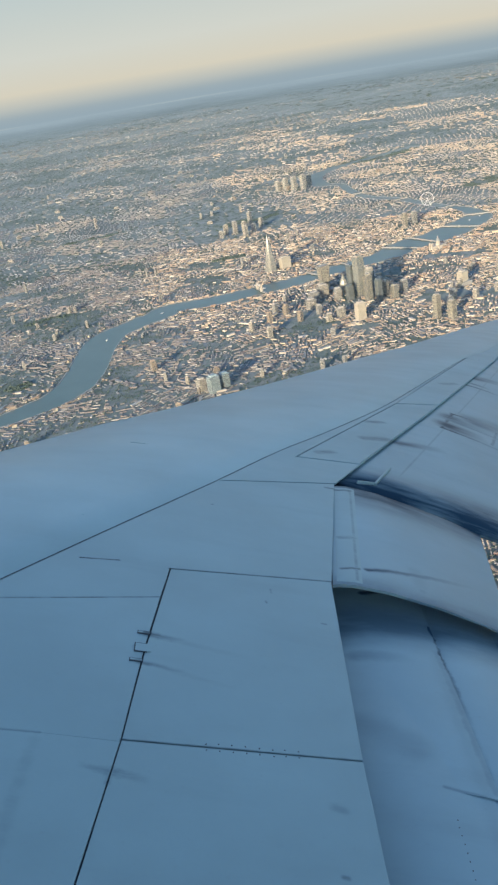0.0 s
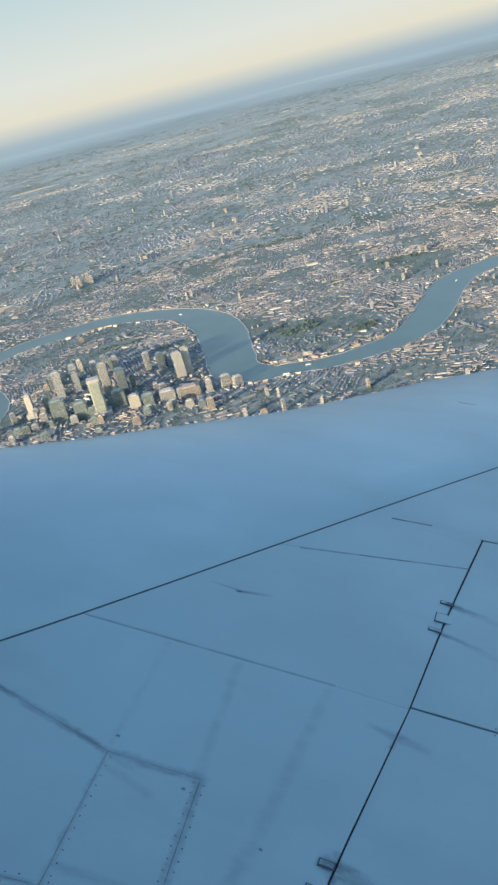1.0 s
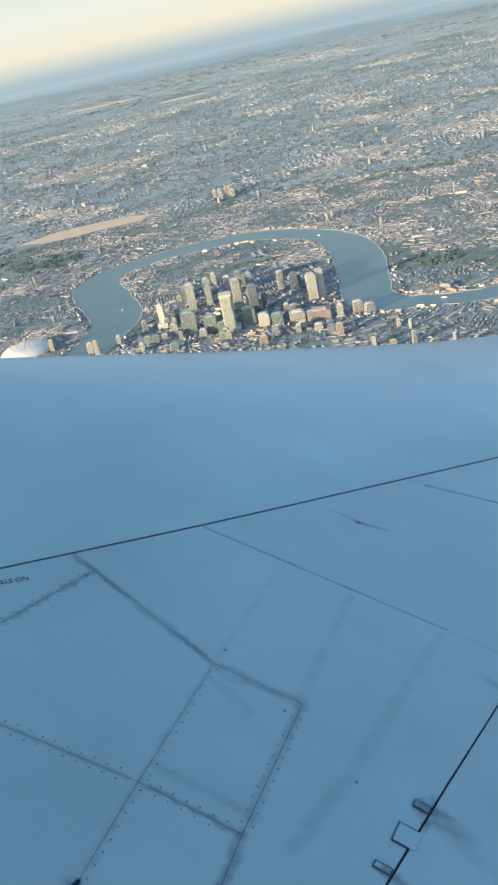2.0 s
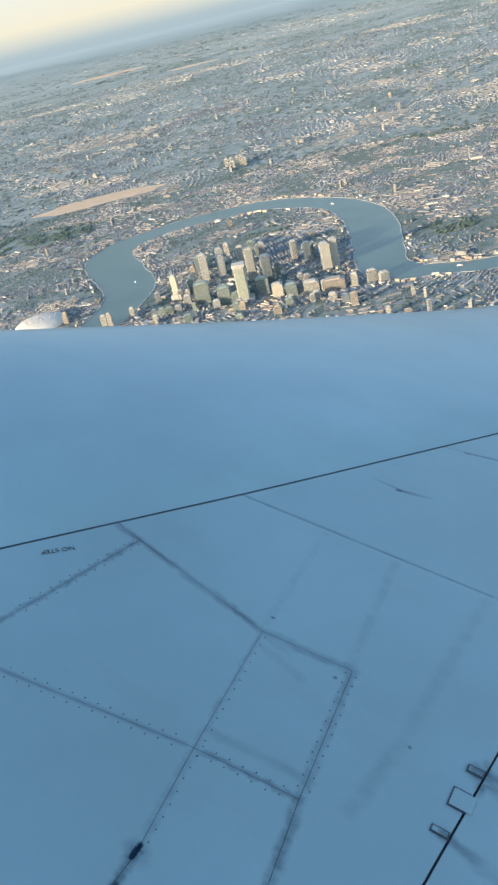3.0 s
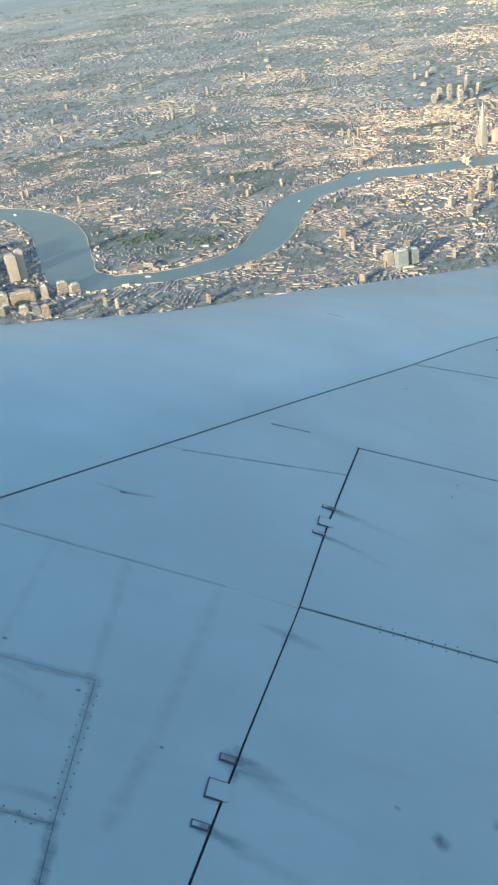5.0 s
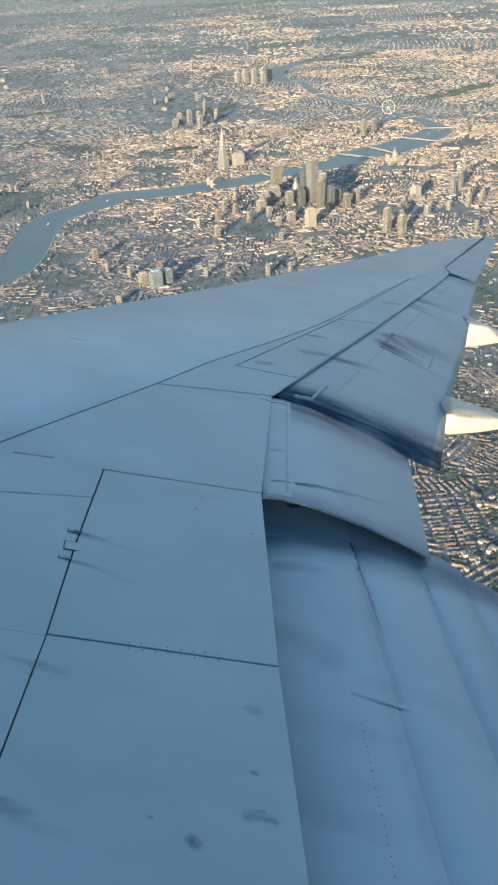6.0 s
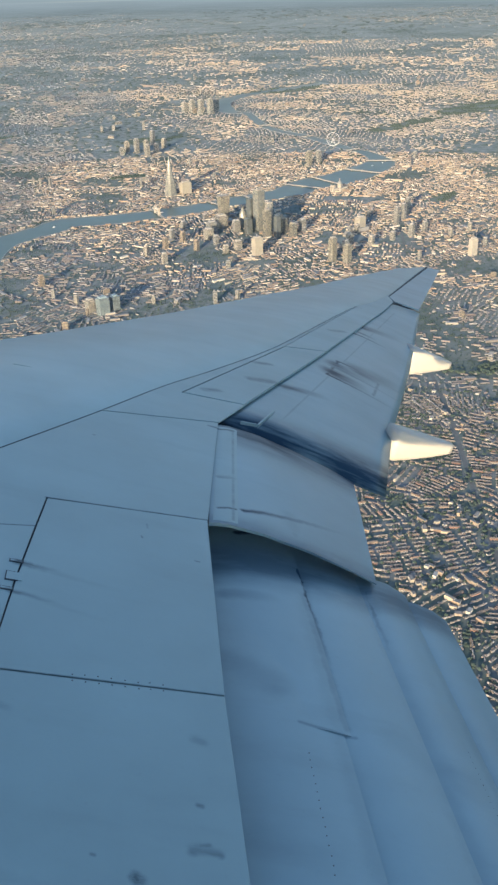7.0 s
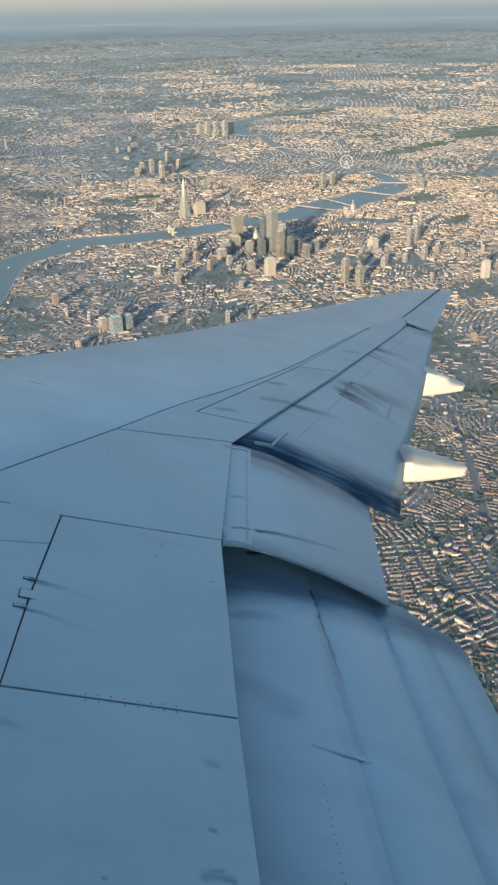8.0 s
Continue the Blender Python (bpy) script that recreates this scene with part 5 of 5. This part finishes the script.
tower("office_tower", 158, 403, 6.6, 2.8, 2.9, 25, GLASS_BLUE, BAND, CITY_LABEL, "city towers", rib=0.3)
tower("office_tower", 162, 395, 5.6, 2.6, 2.9, 25, CONCRETE, BAND, CITY_LABEL, "city towers")
tower("office_tower", 135, 403, 6.0, 4.8, 3.8, 10, STONE, BAND, "pale stone office block", "city towers")
tower("office_tower", 128, 397, 5.0, 4.1, 3.6, 10, CONCRETE, BAND, "plain grey office block among towers", "city towers")
tower("office_tower", 123, 387, 4.6, 3.8, 3.6, 15, STONE, BAND, "pale stone office block", "city towers")
tower("residential_tower", 160, 330, 10.0, 2.9, 2.4, 25, GLASS_PALE, BAND, "slim grey twin apartment tower", "city towers")
tower("residential_tower", 164, 324, 8.0, 3.1, 2.6, 25, GLASS_PALE, BAND, "slim grey twin apartment tower", "city towers")
tower("residential_tower", 215, 373, 8.0, 2.4, 1.9, 30, CONCRETE, BAND, "rough concrete residential tower", "city towers")
tower("residential_tower", 221, 377, 8.0, 2.4, 1.9, 30, CONCRETE, BAND, "rough concrete residential tower", "city towers")
tower("residential_tower", 229, 387, 8.0, 2.4, 1.9, 30, CONCRETE, BAND, "rough concrete residential tower", "city towers")
tower("residential_tower", 210, 350, 5.6, 2.6, 2.2, 30, CONCRETE, BAND, "rough concrete residential tower", "city towers")
tower("office_tower", 193, 369, 6.6, 4.1, 3.6, 20, STONE, GLASS_PALE, "stepped pale office tower", "city towers", podium=2.0)
tower("office_tower", 218, 312, 7.4, 3.6, 2.2, 15, STONE, STONE, "plain cream sunlit tower block", "city towers")
tower("office_tower", 244, 316, 3.6, 2.6, 2.4, 15, STONE, BAND, "cream sunlit tower block", "city towers")
for tx, ty, th, tw, ta in ((152, 405, 9.5, 2.6, 20), (156, 397, 11.2, 2.4, 15), (143, 387, 7.2, 3.0, 10), (159, 381, 6.8, 2.3, 25), (163, 389, 5.6, 2.4, 30), (160, 373, 6.2, 2.8, 15)):
    tower("office_tower", tx, ty, th, tw, tw, ta, GLASS_PALE if ta % 2 else GLASS_BLUE, BAND, CITY_LABEL, "city towers", rib=0.32)
for tx, ty, th, tw, ta in ((139, 393, 5.4, 3.2, 12), (168, 380, 5.8, 2.8, 20), (129, 363, 4.2, 3.2, 15), (172, 342, 4.4, 2.6, 20), (179, 352, 4.0, 3.0, 25), (186, 344, 4.2, 2.6, 35)):
    tower("office_tower", tx, ty, th, tw, tw * 0.85, ta, STONE if ta % 2 else CONCRETE, BAND, "pale office block near the financial district", "city towers")
for tx, ty, th in ((89, 372, 4.2), (100, 380, 4.6), (107, 394, 4.2), (110, 386, 4.8), (112, 371, 4.4), (123, 376, 4.0), (93, 357, 4.4), (117, 409, 3.6), (122, 360, 3.6)):
    tower("residential_tower", tx, ty, th, 2.3, 1.9, 15 + tx % 30, (STONE, CONCRETE, BRICK)[ty % 3], BAND, "mid-height tower east of the financial district", "inner towers")
for tx, ty, th in ((190, 366, 3.8), (199, 348, 3.6), (220, 355, 4.4), (226, 342, 3.4), (239, 346, 3.8), (232, 323, 3.2)):
    tower("residential_tower", tx, ty, th, 2.2, 1.8, 15 + tx % 30, (STONE, CONCRETE)[ty % 2], BAND, "pale tower block north of the centre", "inner towers")
for tx, ty, th in ((-134, 310, 3.0), (-124, 305, 2.6), (-149, 316, 4.4), (-158, 308, 2.6), (-92, 309, 2.6), (-85, 306, 2.4), (-102, 305, 2.4), (-107, 362, 6.4), (-135, 374, 5.6), (-153, 332, 6.0), (-165, 371, 4.0), (-144, 389, 3.4)):
    tower("office_tower", tx, ty, th, 3.6, 2.8, 18, (STONE, CONCRETE, GLASS_GREEN)[ty % 3], BAND, "lower office block in the dock district", "dock towers")
tower("office_tower", 55, 305, 6.4, 4.1, 3.1, 20, GLASS_TEAL, GLASS_BLUE, "pale teal glass tower in a close cluster", "inner towers", rib=0.3)
tower("office_tower", 51, 309, 5.0, 2.9, 2.9, 20, STONE, BAND, "cream stone tower beside the glass cluster", "inner towers")
tower("office_tower", 60, 308, 5.4, 3.1, 2.9, 20, GLASS_TEAL, BAND, "pale teal glass tower in a close cluster", "inner towers", rib=0.3)
tower("residential_tower", 39, 348, 4.4, 2.4, 1.9, 20, BRICK, BAND, "orange brick tower block", "inner towers")
tower("residential_tower", 245, 529, 7.6, 3.1, 2.4, 20, CONCRETE, BAND, "grey south bank tower", "inner towers")
tower("residential_tower", 236, 524, 8.8, 2.9, 2.9, 20, GLASS_PALE, BAND, "grey south bank tower", "inner towers")
tower("office_tower", 141, 483, 6.4, 6.0, 3.6, 15, STONE, GLASS_PALE, "pale hospital slab beside the spire", "inner towers")
for dx, dy, hh in ((0, 0, 10.5), (5, -10, 11.5), (12, -15, 12.5), (19, -4, 10), (-6, 4, 8.5), (24, 4, 9)):
    tower("residential_tower", 242 + dx, 793 + dy, hh, 4.2, 3.6, 25, STONE, GLASS_BLUE, "tall riverside apartment tower far upstream", "upstream towers")
for dx, dy, hh, g in ((0, 0, 9.0, 0), (3, -18, 7.6, 1), (18, 24, 9.8, 0), (-6, 4, 7.0, 1), (8, 4, 6.8, 1), (12, -8, 6.0, 0), (22, 8, 6.4, 1), (-12, -6, 5.0, 0)):
    tower("residential_tower", 148 + dx, 623 + dy, hh, 3.0, 2.6, 20 + dx, STONE if g else CONCRETE, BAND, "cream residential tower south of the river", "south towers")
for dx, dy, hh in ((0, 0, 6.0), (6, 4, 6.4), (-5, 3, 5.0), (3, -6, 4.4), (11, -3, 5.2)):
    tower("residential_tower", -224 + dx, 603 + dy, hh, 2.8, 2.4, 20, STONE, BAND, "cream tower block beyond the river loop", "south towers")


def spire():
    t = new("glass_spire")
    t.matrix_world = pose(132, 482, 0, 0, 0, 20)
    tagged(t, "very tall tapering glass spire with a split tip", "skyscraper")
    bm = bmesh.new()
    rows = []
    for k in range(41):
        z = 20.4 * k / 40
        w = 3.3 * (1 - k / 40) + 0.22
        for inset in (0.0, 0.05):
            rows.append(([bm.verts.new((x * (1 - inset), y * (1 - inset), z + (0.25 if inset else 0))) for x, y in ring_rect(w * 2, w * 1.8, w * 0.45)], inset))
    for (a, ia), (b, ib) in zip(rows, rows[1:]):
        for i in range(8):
            f = bm.faces.new((a[i], a[(i + 1) % 8], b[(i + 1) % 8], b[i]))
            f.material_index = 1 if ia else 0
    bm.faces.new(rows[-1][0])
    part("glazed_shaft", bm, [GLASS_PALE, GLASS_BLUE], t)
    for s in (-1, 1):
        part("tip_shard", box_bm(-0.10, 0.10, s * 0.12 - 0.05, s * 0.12 + 0.05, 20.0, 21.6 + 0.3 * s, 0.02), GLASS_PALE, t)


spire()


def arena():
    t = new("domed_arena")
    t.matrix_world = pose(-218, 311, 0)
    tagged(t, "white tent-like arena dome held by yellow masts beside the river", "arena")
    rows = []
    for k in range(9):
        f = k / 8
        rows.append([(12 * math.cos(f * math.pi / 2) * math.cos(a * math.tau / 36) + 0.001, 12 * math.cos(f * math.pi / 2) * math.sin(a * math.tau / 36), 0.3 + 3.3 * math.sin(f * math.pi / 2) * (1 - 0.05 * (a % 3 == 0))) for a in range(36)])
    part("canopy", grid_bm(rows, True), FABRIC, t)
    part("base_wall", storeys_bm(23.6, 23.6, 0.4, 0.4, 0.6, 6.8), [CONCRETE, BAND], t)
    for i in range(12):
        a = i * math.tau / 12 + 0.13
        bm = bmesh.new()
        bmesh.ops.create_cone(bm, cap_ends=True, segments=6, radius1=0.14, radius2=0.07, depth=5.2)
        bmesh.ops.rotate(bm, verts=bm.verts, matrix=Matrix.Rotation(radians(12), 3, "Y"))
        bmesh.ops.translate(bm, verts=bm.verts, vec=(7.2, 0, 4.0))
        bmesh.ops.rotate(bm, verts=bm.verts, matrix=Matrix.Rotation(a, 3, "Z"))
        part("mast", bm, BRICK, t)


arena()


def big_wheel():
    t = new("observation_wheel")
    t.matrix_world = pose(279, 579, 0, 0, 0, -35)
    tagged(t, "white riverside observation wheel", "ferris wheel")
    R = 4.4
    rows = [[((R + 0.16 * math.cos(b)) * math.cos(a * math.tau / 48), 0.16 * math.sin(b), 4.9 + (R + 0.16 * math.cos(b)) * math.sin(a * math.tau / 48)) for b in [j * math.tau / 6 for j in range(6)]] for a in range(49)]
    part("rim", grid_bm(rows, True), STEEL, t)
    bm = bmesh.new()
    bmesh.ops.create_cone(bm, cap_ends=True, segments=12, radius1=0.35, radius2=0.35, depth=1.0)
    bmesh.ops.rotate(bm, verts=bm.verts, matrix=Matrix.Rotation(radians(90), 3, "X"))
    bmesh.ops.translate(bm, verts=bm.verts, vec=(0, 0, 4.9))
    part("hub", bm, STEEL, t)
    for i in range(16):
        bm = box_bm(0.2, R, -0.02, 0.02, -0.02, 0.02)
        bmesh.ops.rotate(bm, verts=bm.verts, matrix=Matrix.Rotation(i * math.tau / 16, 3, "Y"))
        bmesh.ops.translate(bm, verts=bm.verts, vec=(0, 0, 4.9))
        part("spoke", bm, STEEL, t)
    for s in (-1, 1):
        bm = box_bm(-0.12, 0.12, -0.12, 0.12, 0, 5.6)
        bmesh.ops.rotate(bm, verts=bm.verts, matrix=Matrix.Rotation(radians(24 * s), 3, "Y"))
        bmesh.ops.translate(bm, verts=bm.verts, vec=(-2.2 * s, 0.5, 0))
        part("support_leg", bm, STEEL, t)


big_wheel()


def cathedral():
    t = new("domed_cathedral")
    t.matrix_world = pose(221, 449, 0, 0, 0, 15)
    tagged(t, "pale stone cathedral with a grey dome and two west towers", "cathedral")
    part("nave", box_bm(-5, 5, -1.2, 1.2, 0, 2.2, 0.1), STONE, t)
    part("transept", box_bm(-1.3, 1.3, -2.6, 2.6, 0, 2.2, 0.1), STONE, t)
    bm = bmesh.new()
    bmesh.ops.create_cone(bm, cap_ends=True, segments=20, radius1=1.25, radius2=1.15, depth=2.2)
    bmesh.ops.translate(bm, verts=bm.verts, vec=(0, 0, 3.3))
    part("drum", bm, STONE, t)
    rows = [[(1.2 * math.cos(f) * math.cos(a * math.tau / 20), 1.2 * math.cos(f) * math.sin(a * math.tau / 20), 4.4 + 1.5 * math.sin(f)) for a in range(20)] for f in [k * math.pi / 2.2 / 7 for k in range(8)]]
    part("dome", grid_bm(rows, True, True), COPPER, t)
    part("lantern", box_bm(-0.2, 0.2, -0.2, 0.2, 5.8, 7.3, 0.05), STONE, t)
    for s in (-1, 1):
        part("west_tower", box_bm(-5.6, -4.8, s * 0.9 - 0.4, s * 0.9 + 0.4, 0, 4.2, 0.1), STONE, t)


cathedral()


def on_river(x, y):
    """The nearest place on the river's midline, the way of the stream there and its half width."""
    i = int(np.argmin(np.hypot(river_line[:, 0] - x, river_line[:, 1] - y)))
    a, b = river_line[max(i - 1, 0)], river_line[min(i + 1, len(river_line) - 1)]
    return river_line[i, 0], river_line[i, 1], math.degrees(math.atan2(b[1] - a[1], b[0] - a[0])), river_line[i, 2]


def bridge(x, y, label, towers=False):
    x, y, flow, w = on_river(x, y)
    ang, length = flow + 90, 2 * w + 3
    t = new("bridge")
    t.matrix_world = pose(x, y, 0, 0, 0, ang)
    tagged(t, label, "bridge", "river bridges")
    part("deck", box_bm(-length / 2, length / 2, -0.55, 0.55, 0.45, 0.62, 0.03), STONE, t)
    n = max(3, int(length / 6))
    for i in range(1, n):
        px = -length / 2 + length * i / n
        part("pier", box_bm(px - 0.25, px + 0.25, -0.6, 0.6, 0.0, 0.46, 0.04), STONE, t)
    for s in (-1, 1):
        part("parapet", box_bm(-length / 2, length / 2, s * 0.52 - 0.03, s * 0.52 + 0.03, 0.62, 0.74), STONE, t)
    if towers:
        for s in (-1, 1):
            part("bridge_tower", box_bm(s * 3 - 0.6, s * 3 + 0.6, -0.6, 0.6, 0.0, 4.0, 0.1), STONE, t)
        part("upper_walkway", box_bm(-2.4, 2.4, -0.35, 0.35, 2.7, 3.0, 0.03), STEEL, t)


bridge(113, 444, "twin-towered stone bridge over the river", True)
bridge(146, 450, "pale flat road bridge over the river")
bridge(168, 455, "pale flat road bridge over the river")
bridge(208, 468, "pale flat road bridge over the river")
bridge(226, 478, "pale flat railway bridge over the river")
bridge(256, 492, "pale flat road bridge over the river")
bridge(284, 514, "white footbridge and railway bridge over the river")
bridge(289, 560, "pale flat road bridge over the river")
bridge(283, 625, "pale flat road bridge over the river")
bridge(274, 690, "pale flat road bridge over the river")


def tower_blocks():
    """Scattered slab and point blocks, in a few kinds."""
    protos = []
    for i, (w, d, h, m, lab) in enumerate(((1.6, 1.3, 3.4, STONE, "cream concrete residential tower block"), (2.6, 0.9, 2.6, BRICK, "tan brick slab block of flats"), (1.4, 1.4, 4.4, CONCRETE, "grey concrete residential tower block"), (3.6, 1.0, 1.7, STONE, "long low cream block of flats"), (1.8, 1.5, 2.8, CONCRETE, "grey concrete residential tower block"), (4.6, 1.6, 1.5, STONE, "long pale warehouse block"))):
        protos.append(tower("tower_block", -60 + i * 7, 284 - 2 * (i % 2), h, w, d, 15 * i, m, BAND, lab, "scattered tower blocks", storey=0.5, crown=0.25))
    spots = [(41, 331, 2), (75, 309, 0), (18, 285, 0), (-16, 293, 1), (-54, 302, 0), (-49, 299, 0), (-85, 461, 0), (3, 434, 0), (5, 437, 0), (15, 486, 0), (18, 487, 0), (73, 535, 2), (65, 547, 2), (68, 541, 2), (-26, 590, 4), (-6, 568, 2), (61, 327, 1), (48, 321, 0)]
    g = np.random.default_rng(31)
    while len(spots) < 210:
        r, a = 250 + 900 * g.uniform() ** 1.5, radians(g.uniform(-34, 43))
        x, y = r * math.sin(a), r * math.cos(a)
        if river_gap(x, y) > 6 and not inside_patches(np.array(x), np.array(y), PARKS + HEATHS):
            spots.append((x, y, int(g.integers(0, 6))))
    for x, y, k in spots:
        s = 1.0 if math.hypot(x, y) < 600 else 1.35
        c = copy_thing(protos[k], pose(x, y, 0, 0, 0, float(g.uniform(0, 180))))
        c.scale = (s, s, s * float(g.uniform(0.75, 1.2)))


tower_blocks()


def works():
    t = new("waste_works")
    t.matrix_world = pose(-47, 510, 0, 0, 0, 10)
    tagged(t, "bright pale industrial shed with a tall thin chimney", "factory")
    part("shed", box_bm(-3.2, 3.2, -1.2, 1.2, 0, 1.2, 0.1), STONE, t)
    bm = bmesh.new()
    bmesh.ops.create_cone(bm, cap_ends=True, segments=10, radius1=0.3, radius2=0.2, depth=6.6)
    bmesh.ops.translate(bm, verts=bm.verts, vec=(-3.6, 2.4, 3.3))
    part("chimney", bm, CONCRETE, t)


works()


def boat():
    b = new("river_boat")
    tagged(b, "small white passenger boat on the river", "boat", "boats on the river")
    rows = [[(x, w * s, z) for s, z in ((-1, 0.3), (-0.8, 0.02), (0.8, 0.02), (1, 0.3))] for x, w in ((-1.1, 0.25), (-0.5, 0.3), (0.5, 0.28), (1.0, 0.12), (1.25, 0.01))]
    part("hull", grid_bm(rows, True, True), STEEL, b)
    part("cabin", box_bm(-0.8, 0.4, -0.2, 0.2, 0.28, 0.5, 0.04), STEEL, b)
    places = [(262, 496), (270, 502), (278, 510), (118, 444), (64, 436), (-200, 352), (-120, 446), (-40, 324), (30, 410)]
    for i, p in enumerate(places):
        x, y, a, w = on_river(*p)
        m = pose(x + 0.2 * w * (i % 3 - 1), y + 0.2 * w * (i % 2), 0.05, 0, 0, a)
        if i == 0:
            b.matrix_world = m
        else:
            copy_thing(b, m)


boat()
